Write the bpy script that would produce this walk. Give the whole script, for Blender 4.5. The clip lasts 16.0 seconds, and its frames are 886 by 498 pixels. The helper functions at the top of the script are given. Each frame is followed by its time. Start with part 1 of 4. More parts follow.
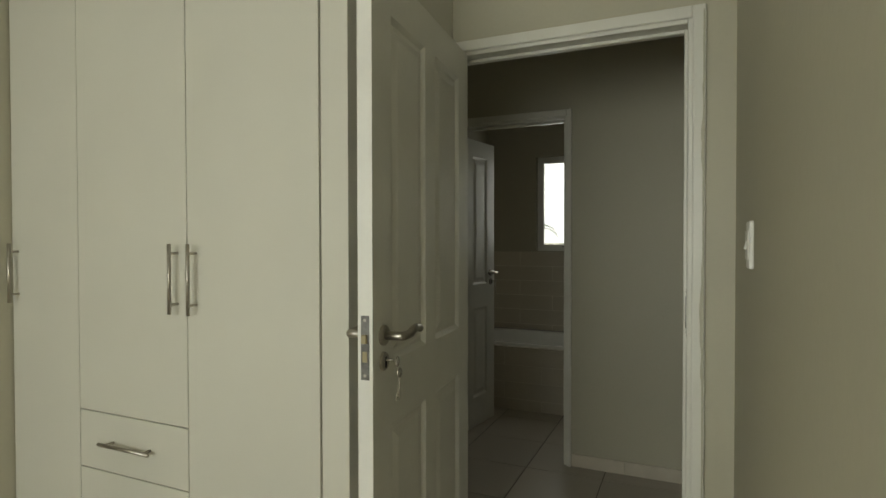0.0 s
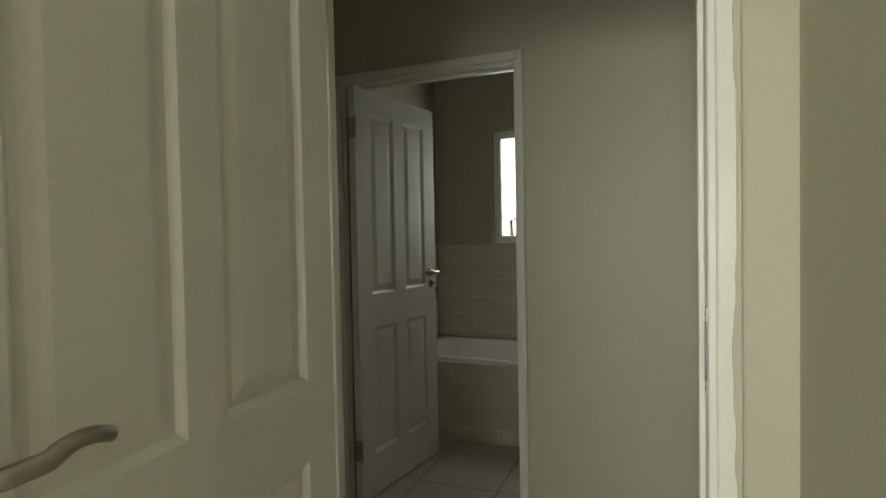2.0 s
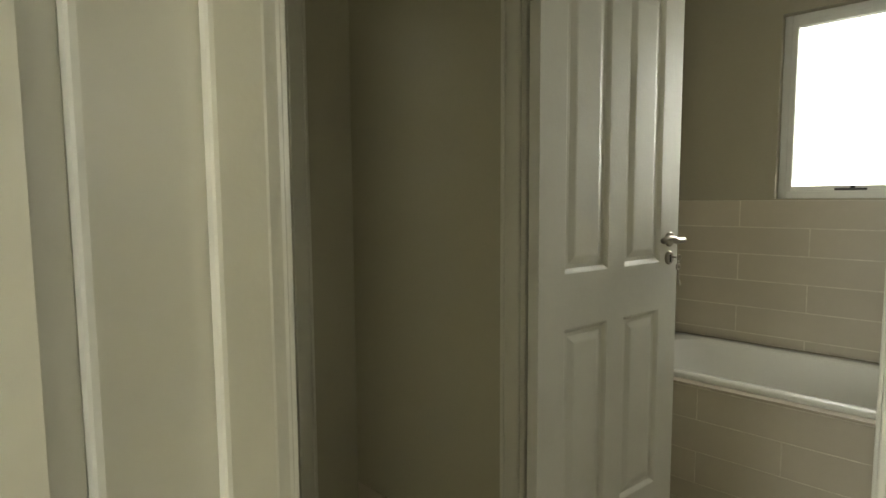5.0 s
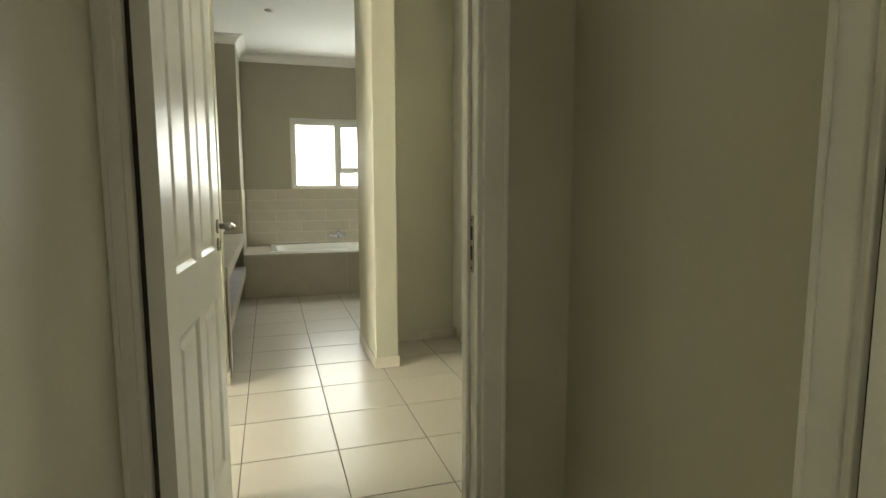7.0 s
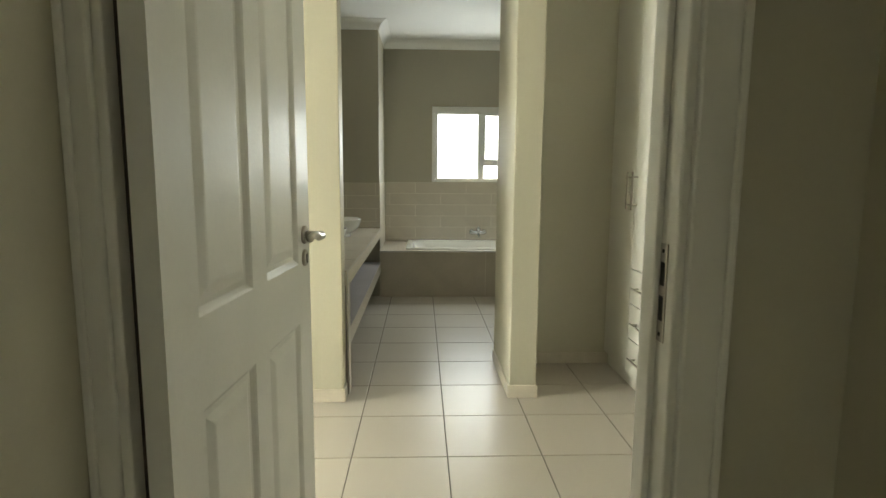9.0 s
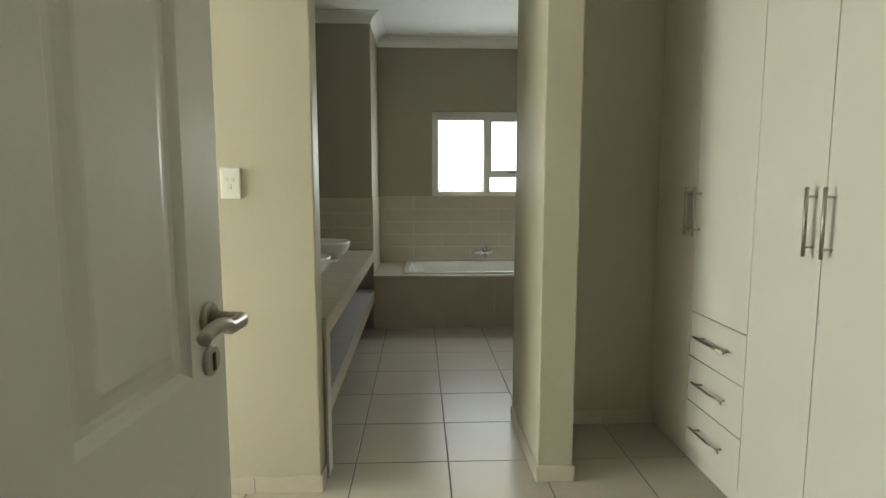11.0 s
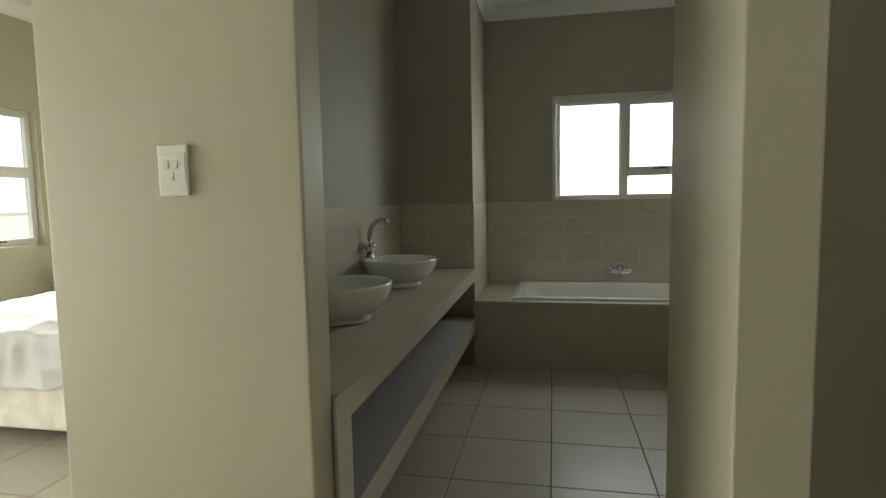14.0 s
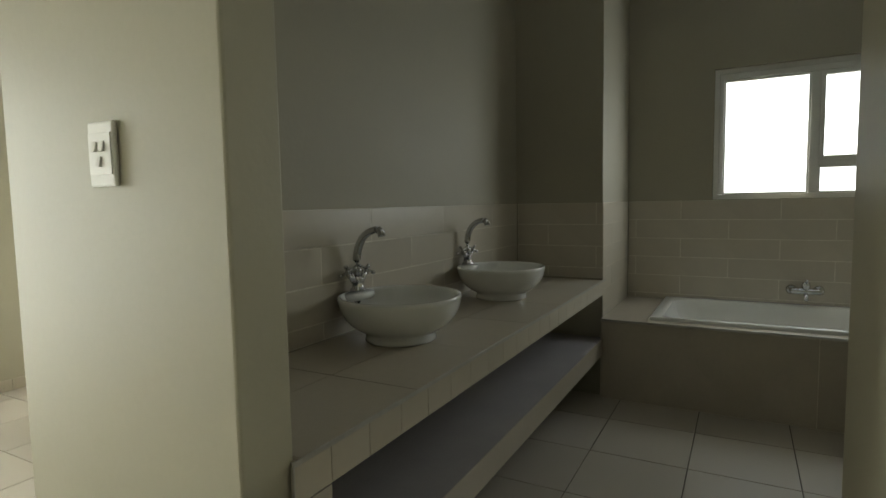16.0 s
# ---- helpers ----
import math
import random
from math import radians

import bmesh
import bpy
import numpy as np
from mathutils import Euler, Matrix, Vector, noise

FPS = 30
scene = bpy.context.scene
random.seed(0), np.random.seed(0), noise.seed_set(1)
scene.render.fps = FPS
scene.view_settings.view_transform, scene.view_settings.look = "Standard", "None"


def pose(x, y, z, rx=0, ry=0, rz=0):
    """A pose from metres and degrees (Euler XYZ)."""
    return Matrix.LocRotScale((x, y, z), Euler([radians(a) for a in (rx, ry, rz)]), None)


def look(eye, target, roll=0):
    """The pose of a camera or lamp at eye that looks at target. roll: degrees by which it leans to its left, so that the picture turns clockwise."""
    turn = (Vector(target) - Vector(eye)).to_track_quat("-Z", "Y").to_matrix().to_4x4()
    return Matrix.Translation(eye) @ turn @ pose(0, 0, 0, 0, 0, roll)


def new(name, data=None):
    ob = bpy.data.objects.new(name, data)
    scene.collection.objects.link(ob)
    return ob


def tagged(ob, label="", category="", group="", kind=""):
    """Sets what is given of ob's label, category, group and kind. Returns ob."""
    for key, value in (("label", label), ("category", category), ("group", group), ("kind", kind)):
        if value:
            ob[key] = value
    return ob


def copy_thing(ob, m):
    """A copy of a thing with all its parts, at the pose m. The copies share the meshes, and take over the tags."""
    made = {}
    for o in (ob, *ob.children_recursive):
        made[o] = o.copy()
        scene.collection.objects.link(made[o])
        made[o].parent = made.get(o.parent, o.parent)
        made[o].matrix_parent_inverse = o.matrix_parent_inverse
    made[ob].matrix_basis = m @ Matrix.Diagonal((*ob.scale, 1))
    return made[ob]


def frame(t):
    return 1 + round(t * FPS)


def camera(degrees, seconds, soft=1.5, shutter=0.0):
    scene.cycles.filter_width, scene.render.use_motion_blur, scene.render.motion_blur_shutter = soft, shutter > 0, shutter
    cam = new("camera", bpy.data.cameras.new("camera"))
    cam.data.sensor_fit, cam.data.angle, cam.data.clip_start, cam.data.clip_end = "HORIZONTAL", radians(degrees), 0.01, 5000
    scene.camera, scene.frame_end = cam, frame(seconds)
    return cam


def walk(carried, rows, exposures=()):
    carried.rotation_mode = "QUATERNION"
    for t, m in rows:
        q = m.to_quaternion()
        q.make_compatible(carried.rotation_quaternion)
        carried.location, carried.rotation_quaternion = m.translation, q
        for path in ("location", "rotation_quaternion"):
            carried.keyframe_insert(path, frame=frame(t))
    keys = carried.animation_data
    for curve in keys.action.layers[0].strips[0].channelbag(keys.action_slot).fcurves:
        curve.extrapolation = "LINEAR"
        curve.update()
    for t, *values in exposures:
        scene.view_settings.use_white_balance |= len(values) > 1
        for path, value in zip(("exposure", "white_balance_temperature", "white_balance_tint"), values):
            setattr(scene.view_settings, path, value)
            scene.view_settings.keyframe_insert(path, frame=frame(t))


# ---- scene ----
cam = camera(77.2, 16.0, soft=1.5)
PATH = [
    (0, (0.24, 0.13, 1.331), (-0.574, 1.956, 1.298), -0.1),
    (0.5, (0.228, 0.378, 1.328), (-0.558, 2.216, 1.291), -0.2),
    (1, (0.204, 0.598, 1.316), (-0.562, 2.445, 1.277), -0.4),
    (1.5, (0.178, 0.836, 1.31), (-0.576, 2.689, 1.27), -0.7),
    (2, (0.157, 1.037, 1.311), (-0.58, 2.895, 1.256), -1.1),
    (2.5, (0.138, 1.269, 1.299), (-0.606, 3.124, 1.233), -1.5),
    (3, (0.091, 1.452, 1.288), (-0.732, 3.273, 1.21), -1.9),
    (3.2, (0.075, 1.507, 1.276), (-0.804, 3.302, 1.195), -1.7),
    (5.3, (-0.381, 2.164, 1.233), (-1.871, 3.484, 1.043), -0.5),
    (5.5, (-0.418, 2.227, 1.232), (-1.988, 3.48, 1.034), -0.6),
    (6, (-0.501, 2.344, 1.238), (-2.175, 3.417, 1.024), -0.5),
    (6.5, (-0.594, 2.477, 1.24), (-2.385, 3.339, 1.021), -0.3),
    (7, (-0.703, 2.571, 1.241), (-2.599, 3.163, 1.01), -0.1),
    (7.5, (-0.826, 2.653, 1.231), (-2.776, 3.031, 0.993), -0.1),
    (8, (-0.975, 2.697, 1.238), (-2.948, 2.904, 0.987), 0.2),
    (8.5, (-1.124, 2.706, 1.247), (-3.104, 2.816, 0.991), 0.4),
    (9, (-1.293, 2.722, 1.259), (-3.275, 2.8, 0.998), 0.4),
    (9.5, (-1.472, 2.701, 1.276), (-3.453, 2.781, 1.012), 0.6),
    (11.8, (-2.328, 2.743, 1.293), (-4.317, 2.811, 1.098), -0.5),
    (12, (-2.4, 2.757, 1.284), (-4.39, 2.811, 1.088), -0.7),
    (12.5, (-2.592, 2.776, 1.263), (-4.582, 2.809, 1.069), -0.8),
    (13, (-2.786, 2.794, 1.25), (-4.777, 2.768, 1.058), -0.6),
    (13.5, (-2.934, 2.815, 1.234), (-4.917, 2.638, 1.045), -0.9),
    (14, (-3.093, 2.853, 1.225), (-5.047, 2.463, 1.044), -1.1),
    (14.5, (-3.222, 2.924, 1.225), (-5.128, 2.345, 1.048), -1.1),
    (15, (-3.366, 3.001, 1.22), (-5.223, 2.28, 1.05), -1.1),
    (15.5, (-3.497, 3.032, 1.212), (-5.302, 2.188, 1.038), -0.7),
    (16, (-3.649, 3.033, 1.202), (-5.402, 2.084, 1.035), -1.0),
]
walk(cam, [(t, look(eye, target, roll)) for t, eye, target, roll in PATH],
     exposures=[(t, s, k, 2.8) for t, s, k in ((0, -.90, 7050), (1.5, -.28, 7000), (2.5, .14, 7250), (3, .24, 7400), (5.5, 1.45, 7400), (6, 1.48, 7400), (7, 1.75, 7450), (8, 1.83, 7350), (8.5, 1.74, 7250), (9.5, 1.33, 7050), (12, .58, 7000), (12.5, .36, 7000), (13.5, .50, 7000), (14.5, .2, 6950), (16, .15, 6900))])

# ---- light ----
world = bpy.data.worlds.new("sky")
scene.world = world
world.use_nodes = True
wt = world.node_tree
sky = wt.nodes.new("ShaderNodeTexSky")
sky.sky_type = "NISHITA"
sky.sun_disc = False
sky.sun_elevation = radians(43.7)
sky.sun_rotation = radians(208.4)
bg = wt.nodes["Background"]
wt.links.new(sky.outputs[0], bg.inputs[0])
bg.inputs[1].default_value = 0.15

sun_data = bpy.data.lights.new("sun", "SUN")
sun_data.energy = 5.0
sun_data.angle = radians(0.53)
sun_data.color = (1.0, 0.95, 0.86)
sun = new("sun", sun_data)
sun.matrix_world = look((0, 0, 0), (0.534, 1.0, -1.085))


def window_light(name, at, to, w, h, watts, color=(0.95, 0.98, 1.0)):
    """Sky light entering by one window's opening; the passage one is an added fill."""
    data = bpy.data.lights.new(name, "AREA")
    data.shape, data.size, data.size_y = "RECTANGLE", w, h
    data.energy, data.color = watts, color
    ob = new(name, data)
    ob.matrix_world = look(at, to)
    return ob


window_light("bathroom_window_light", (-7.84, 3.445, 1.6), (-6.0, 3.445, 1.45), 1.05, 0.75, 10.2, (0.82, 0.90, 1.0))
window_light("bedroom_window_light", (-6.32, -1.20, 1.43), (-6.1, 0.5, 1.1), 1.15, 1.05, 31)
window_light("bedroom_glass_door_light", (-3.4, -1.20, 1.05), (-3.6, 1.5, 0.75), 1.7, 1.9, 64)
window_light("second_bathroom_window_light", (-0.74, 5.05, 1.65), (-0.74, 4.0, 1.5), 0.5, 0.8, 4.8)
window_light("second_bedroom_window_light", (-0.66, -2.12, 1.45), (-0.66, 0.0, 1.3), 1.9, 1.25, 90)
# Weak fill lamp added at the passage end to lift the dark lobby.
window_light("passage_fill_light", (1.66, 2.80, 1.57), (-1.0, 2.80, 1.25), 0.36, 0.7, 0.4, (1.0, 0.96, 0.88))

# ---- materials ----


def mat(name, color, rough=0.6, metal=0.0, vary=0.06, scale=3.0, bump=0.0, bump_scale=120.0, coat=0.0, tone=None, piece=0.0, gloss=0.5):
    """Plain painted, glazed or metal surface: colour that drifts at two scales, relief, and a little change from piece to piece."""
    m = bpy.data.materials.new(name)
    m.use_nodes = True
    n, k = m.node_tree.nodes, m.node_tree.links
    b = n["Principled BSDF"]
    b.inputs["Roughness"].default_value, b.inputs["Metallic"].default_value = rough, metal
    b.inputs["Coat Weight"].default_value = coat
    b.inputs["Specular IOR Level"].default_value = gloss
    co = n.new("ShaderNodeTexCoord")
    big, fine = n.new("ShaderNodeTexNoise"), n.new("ShaderNodeTexNoise")
    big.inputs["Scale"].default_value, big.inputs["Detail"].default_value = scale, 4
    fine.inputs["Scale"].default_value, fine.inputs["Detail"].default_value = bump_scale, 3
    for q in (big, fine):
        k.new(co.outputs["Object"], q.inputs["Vector"])
    ramp = n.new("ShaderNodeMix")
    ramp.data_type = "RGBA"
    dark = tone or tuple(c * (1 - 2 * vary) for c in color)
    ramp.inputs[6].default_value = (*dark, 1)
    ramp.inputs[7].default_value = (*(min(1, c * (1 + vary)) for c in color), 1)
    add = n.new("ShaderNodeMath")
    add.operation = "MULTIPLY_ADD"
    k.new(fine.outputs["Fac"], add.inputs[0])
    add.inputs[1].default_value = 0.25
    k.new(big.outputs["Fac"], add.inputs[2])
    spread = n.new("ShaderNodeMapRange")
    spread.inputs[1].default_value, spread.inputs[2].default_value = 0.4, 0.85
    k.new(add.outputs[0], spread.inputs[0])
    k.new(spread.outputs[0], ramp.inputs[0])
    out = ramp.outputs[2]
    if piece:
        info = n.new("ShaderNodeObjectInfo")
        hsv = n.new("ShaderNodeHueSaturation")
        rng = n.new("ShaderNodeMapRange")
        rng.inputs[3].default_value, rng.inputs[4].default_value = 1 - piece, 1 + piece
        k.new(info.outputs["Random"], rng.inputs[0])
        k.new(rng.outputs[0], hsv.inputs["Value"])
        k.new(out, hsv.inputs["Color"])
        out = hsv.outputs[0]
    k.new(out, b.inputs["Base Color"])
    rr = n.new("ShaderNodeMapRange")
    rr.inputs[3].default_value, rr.inputs[4].default_value = max(0.02, rough - 0.06), min(1, rough + 0.06)
    k.new(big.outputs["Fac"], rr.inputs[0])
    k.new(rr.outputs[0], b.inputs["Roughness"])
    if bump:
        bp = n.new("ShaderNodeBump")
        bp.inputs["Strength"].default_value, bp.inputs["Distance"].default_value = 1.0, bump
        k.new(fine.outputs["Fac"], bp.inputs["Height"])
        k.new(bp.outputs[0], b.inputs["Normal"])
    return m


M_WALL = mat("greige_wall_paint", (0.45, 0.425, 0.325), 0.52, vary=0.03, scale=0.9, bump=0.0006, bump_scale=60)
M_BATHWALL = mat("taupe_bathroom_paint", (0.365, 0.337, 0.262), 0.6, vary=0.03, scale=0.9, bump=0.0006, bump_scale=60)
M_CEIL = mat("white_ceiling_paint", (0.80, 0.80, 0.78), 0.85, vary=0.02, scale=1.5, bump=0.0004, bump_scale=80)
M_GLOSS = mat("white_enamel_paint", (0.70, 0.69, 0.64), 0.38, vary=0.03, scale=5, bump=0.0003, bump_scale=90)
M_FRAME = mat("cream_frame_enamel", (0.68, 0.665, 0.60), 0.35, vary=0.03, scale=4, bump=0.0004, bump_scale=70)
M_MELA = mat("white_melamine", (0.57, 0.555, 0.485), 0.42, vary=0.02, scale=2.5, bump=0.0001, bump_scale=300)
M_FLOOR = mat("cream_glazed_floor_tile", (0.42, 0.380, 0.315), 0.33, vary=0.012, scale=1.1, bump=0.00004, bump_scale=30, piece=0.03, gloss=0.28)
M_GROUT = mat("dark_floor_grout", (0.10, 0.085, 0.07), 0.9, vary=0.2, scale=12)
M_WTILE = mat("beige_wall_tile", (0.50, 0.452, 0.368), 0.3, vary=0.03, scale=5, bump=0.0003, bump_scale=25, piece=0.025)
M_WGROUT = mat("pale_wall_grout", (0.66, 0.62, 0.53), 0.85, vary=0.08, scale=30)
M_SKIRT = mat("beige_skirting_tile", (0.55, 0.50, 0.41), 0.3, vary=0.05, scale=8, piece=0.05)
M_STEEL = mat("brushed_steel", (0.42, 0.39, 0.34), 0.33, 1.0, vary=0.1, scale=30, bump=0.0001, bump_scale=400)
M_CHROME = mat("chrome", (0.55, 0.55, 0.56), 0.06, 1.0, vary=0.02)
M_BRASS = mat("brass", (0.36, 0.31, 0.20), 0.3, 1.0, vary=0.1, scale=20)
M_DARK = mat("dark_void", (0.012, 0.010, 0.009), 0.8, vary=0.2)
M_PORC = mat("white_porcelain", (0.74, 0.74, 0.71), 0.1, vary=0.015, coat=0.4)
M_TUB = mat("white_acrylic", (0.74, 0.73, 0.69), 0.16, vary=0.02, coat=0.3)
M_ALU = mat("white_window_aluminium", (0.72, 0.72, 0.70), 0.35, vary=0.03)
M_TRIM = mat("satin_aluminium_trim", (0.50, 0.49, 0.46), 0.4, 0.8, vary=0.05, scale=20)
M_PLASTIC = mat("white_plastic", (0.74, 0.73, 0.68), 0.35, vary=0.02)
M_LINEN = mat("grey_duvet_satin", (0.50, 0.495, 0.48), 0.55, vary=0.12, scale=4, bump=0.001, bump_scale=500)
M_STRIPE = mat("pale_duvet_stripe", (0.70, 0.69, 0.66), 0.5, vary=0.06, scale=4, bump=0.001, bump_scale=500)
M_BASE = mat("cream_bed_base_cloth", (0.66, 0.61, 0.53), 0.75, vary=0.1, scale=9, bump=0.0015, bump_scale=60)
M_RUBBER = mat("black_castor", (0.02, 0.018, 0.018), 0.4, vary=0.1)
M_WOOD = mat("grey_brown_wood", (0.18, 0.14, 0.11), 0.5, vary=0.2, scale=9)
M_PLATE = mat("dull_zinc_plate", (0.16, 0.155, 0.145), 0.42, 1.0, vary=0.25, scale=40)
M_REBATE = mat("dark_rebate_brown", (0.06, 0.042, 0.028), 0.7, vary=0.3, scale=14)
M_SHELF = mat("grey_cement_shelf", (0.34, 0.32, 0.32), 0.5, vary=0.05, scale=5, bump=0.0003)
M_COUNTER = mat("beige_counter_tile", (0.44, 0.39, 0.315), 0.33, vary=0.04, scale=5, bump=0.0002, bump_scale=40, piece=0.04)
M_GROUND = mat("pale_dry_ground", (0.50, 0.47, 0.38), 0.95, vary=0.2, scale=0.4)
M_LEAF = mat("leaf_green", (0.17, 0.21, 0.11), 0.6, vary=0.3, scale=8)
# Palm green is greyed to include the flare around the bright window.
M_PALM = mat("glare_greyed_palm_green", (0.15, 0.16, 0.11), 0.6, vary=0.2, scale=5)
M_BARK = mat("bark", (0.14, 0.11, 0.08), 0.9, vary=0.2, scale=12)
M_HAZE = bpy.data.materials.new("bright_haze")
M_HAZE.use_nodes = True
_h = M_HAZE.node_tree.nodes["Principled BSDF"]
_h.inputs["Base Color"].default_value = (0.8, 0.8, 0.8, 1)
_h.inputs["Emission Color"].default_value = (0.93, 0.97, 1.0, 1)
_h.inputs["Emission Strength"].default_value = 2.2
# The hills' pale blue emission stands in for haze and glare over distance.
M_HILL = bpy.data.materials.new("far_hill_haze_glow")
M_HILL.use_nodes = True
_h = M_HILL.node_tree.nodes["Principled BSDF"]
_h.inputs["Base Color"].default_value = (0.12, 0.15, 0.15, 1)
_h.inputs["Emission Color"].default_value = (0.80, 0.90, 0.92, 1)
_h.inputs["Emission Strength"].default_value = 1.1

M_GLASS = bpy.data.materials.new("clear_glass")
M_GLASS.use_nodes = True
_g = M_GLASS.node_tree.nodes["Principled BSDF"]
_g.inputs["Transmission Weight"].default_value = 1.0
_g.inputs["Roughness"].default_value = 0.0
_g.inputs["IOR"].default_value = 1.45

# ---- building helpers ----


def box(bm, x0, x1, y0, y1, z0, z1, bevel=0.0):
    vs = [bm.verts.new((x, y, z)) for x in (x0, x1) for y in (y0, y1) for z in (z0, z1)]
    fs = [bm.faces.new([vs[i] for i in q]) for q in ((0, 1, 3, 2), (4, 6, 7, 5), (0, 4, 5, 1), (2, 3, 7, 6), (0, 2, 6, 4), (1, 5, 7, 3))]
    if bevel:
        es = list({e for f in fs for e in f.edges})
        bmesh.ops.bevel(bm, geom=es, offset=bevel, segments=2, affect="EDGES", profile=0.5)
    return bm


def cube(*a, bevel=0.0):
    return box(bmesh.new(), *a, bevel=bevel)


def mesh_of(name, bm, material, smooth=False):
    bmesh.ops.recalc_face_normals(bm, faces=bm.faces)
    me = bpy.data.meshes.new(name)
    bm.to_mesh(me)
    bm.free()
    me.materials.append(material)
    if smooth:
        for p in me.polygons:
            p.use_smooth = True
    return me


def part(name, bm, material, parent, label="", smooth=False):
    ob = new(name, mesh_of(name, bm, material, smooth))
    ob.parent = parent
    if label:
        ob["label"] = label
    return ob


def thing(name, at, label, category, group="", turn=0.0):
    ob = new(name)
    ob.empty_display_size = 0.1
    ob.matrix_world = pose(*at, 0, 0, turn)
    return tagged(ob, label, category, group)


def structure(name, bm, material, label, category, smooth=False):
    return tagged(new(name, mesh_of(name, bm, material, smooth)), label, category, kind="structure")


def lathe(bm, profile, seg=32, at=(0, 0, 0), sx=1.0, sy=1.0):
    """Turn a profile of (radius, height) about the upright axis."""
    rings = []
    for r, z in profile:
        rings.append([bm.verts.new((at[0] + sx * r * math.cos(2 * math.pi * i / seg), at[1] + sy * r * math.sin(2 * math.pi * i / seg), at[2] + z)) for i in range(seg)])
    for a, b in zip(rings, rings[1:]):
        for i in range(seg):
            bm.faces.new((a[i], a[(i + 1) % seg], b[(i + 1) % seg], b[i]))
    bm.faces.new(rings[0])
    bm.faces.new(rings[-1])
    return bm


def tube(bm, pts, radius, seg=10, flat=1.0, radii=None):
    """A round bar along points; flat squeezes its upright thickness."""
    pts = [Vector(p) for p in pts]
    rings = []
    for i, p in enumerate(pts):
        d = (pts[min(i + 1, len(pts) - 1)] - pts[max(i - 1, 0)]).normalized()
        side = d.cross(Vector((0, 0, 1)))
        if side.length < 0.05:
            side = d.cross(Vector((0, 1, 0)))
        side.normalize()
        up = side.cross(d).normalized()
        r = radii[i] if radii else radius
        rings.append([bm.verts.new(p + side * r * math.cos(2 * math.pi * j / seg) + up * r * flat * math.sin(2 * math.pi * j / seg)) for j in range(seg)])
    for a, b in zip(rings, rings[1:]):
        for j in range(seg):
            bm.faces.new((a[j], a[(j + 1) % seg], b[(j + 1) % seg], b[j]))
    bm.faces.new(rings[0])
    bm.faces.new(rings[-1])
    return bm


def arc(p0, p1, p2, n=8):
    """Points on a smooth bend from p0 to p2, drawn towards p1."""
    a, b, c = Vector(p0), Vector(p1), Vector(p2)
    return [a * (1 - s) ** 2 + b * 2 * s * (1 - s) + c * s * s for s in (i / n for i in range(n + 1))]


# ---- the large structure ----
H, CORN = 2.78, 2.69


def wall(name, x0, x1, y0, y1, openings=(), material=None, along="x", label="greige painted plaster wall", round_edge=0.0):
    """A wall with openings (from, to, sill, head) cut through it."""
    bm = bmesh.new()
    lo, hi = (x0, x1) if along == "x" else (y0, y1)

    def piece(a, b, z0, z1):
        if b - a > 1e-4 and z1 - z0 > 1e-4:
            box(bm, *((a, b, y0, y1) if along == "x" else (x0, x1, a, b)), z0, z1, bevel=round_edge)
    at = lo
    for a, b, s, h in sorted(openings):
        piece(at, a, -0.1, H)
        piece(a, b, -0.1, s)
        piece(a, b, h, H)
        at = b
    piece(at, hi, -0.1, H)
    return structure(name, bm, material or M_WALL, label, "wall")


D1 = (-0.615, 0.252)
D2 = (-1.300, -0.415)
D3 = (2.255, 3.132)
HEAD = 2.06
WIN_BATH = (2.845, 4.02, 1.19, 2.06)
WIN_BED = (-6.93, -5.67, 0.915, 1.985)
WIN_BATH2 = (-1.04, -0.44, 1.229, 2.08)
GLASS_DOOR = (-4.25, -2.55, 0.0, 2.1)
WIN_BED2 = (-1.66, 0.34, 0.85, 2.1)
# Unseen opening, added only to carry the lobby's fill light.
WIN_PASSAGE_FILL = (2.60, 3.00, 1.2, 1.95)

wall("wall_second_bedroom_east", 0.372, 0.49, -2.17, 2.13, along="y")
wall("wall_second_bedroom_south", -2.24, 0.49, -2.30, -2.17, [WIN_BED2])
wall("wall_second_bedroom_north", -2.12, 1.70, 2.13, 2.222, [(*D1, -0.1, HEAD)])
wall("wall_lobby_west", -2.24, -2.12, -2.17, 4.57, [(*D3, -0.1, HEAD)], along="y")
wall("wall_lobby_north", -2.12, 1.82, 3.40, 3.51, [(*D2, -0.1, HEAD)])
wall("wall_lobby_east", 1.70, 1.82, 2.13, 3.40, [WIN_PASSAGE_FILL], along="y")
wall("wall_second_bathroom_west", -1.62, -1.50, 3.51, 5.08, material=M_BATHWALL, along="y", label="taupe painted bathroom wall")
wall("wall_second_bathroom_north", -1.62, 0.52, 5.08, 5.22, [WIN_BATH2], M_BATHWALL, label="taupe painted bathroom wall with a window")
wall("wall_second_bathroom_east", 0.40, 0.52, 3.51, 5.08, material=M_BATHWALL, along="y", label="taupe painted bathroom wall")
wall("wall_suite_north", -8.01, -2.12, 4.57, 4.69)
wall("wall_alcove", -5.00, -4.91, 3.38, 4.57, along="y", label="greige painted wall of the wardrobe alcove")
wall("wall_pier", -5.00, -4.325, 3.225, 3.38, label="greige painted pier beside the bathroom entrance", round_edge=0.006)
wall("wall_bathroom_west", -8.01, -7.87, 2.29, 4.57, [WIN_BATH], M_BATHWALL, "y", "taupe painted bathroom wall with a window")
wall("wall_bathroom_block", -8.01, -7.05, 1.59, 2.29, material=M_BATHWALL, label="taupe painted wall block beside the bath", round_edge=0.005)
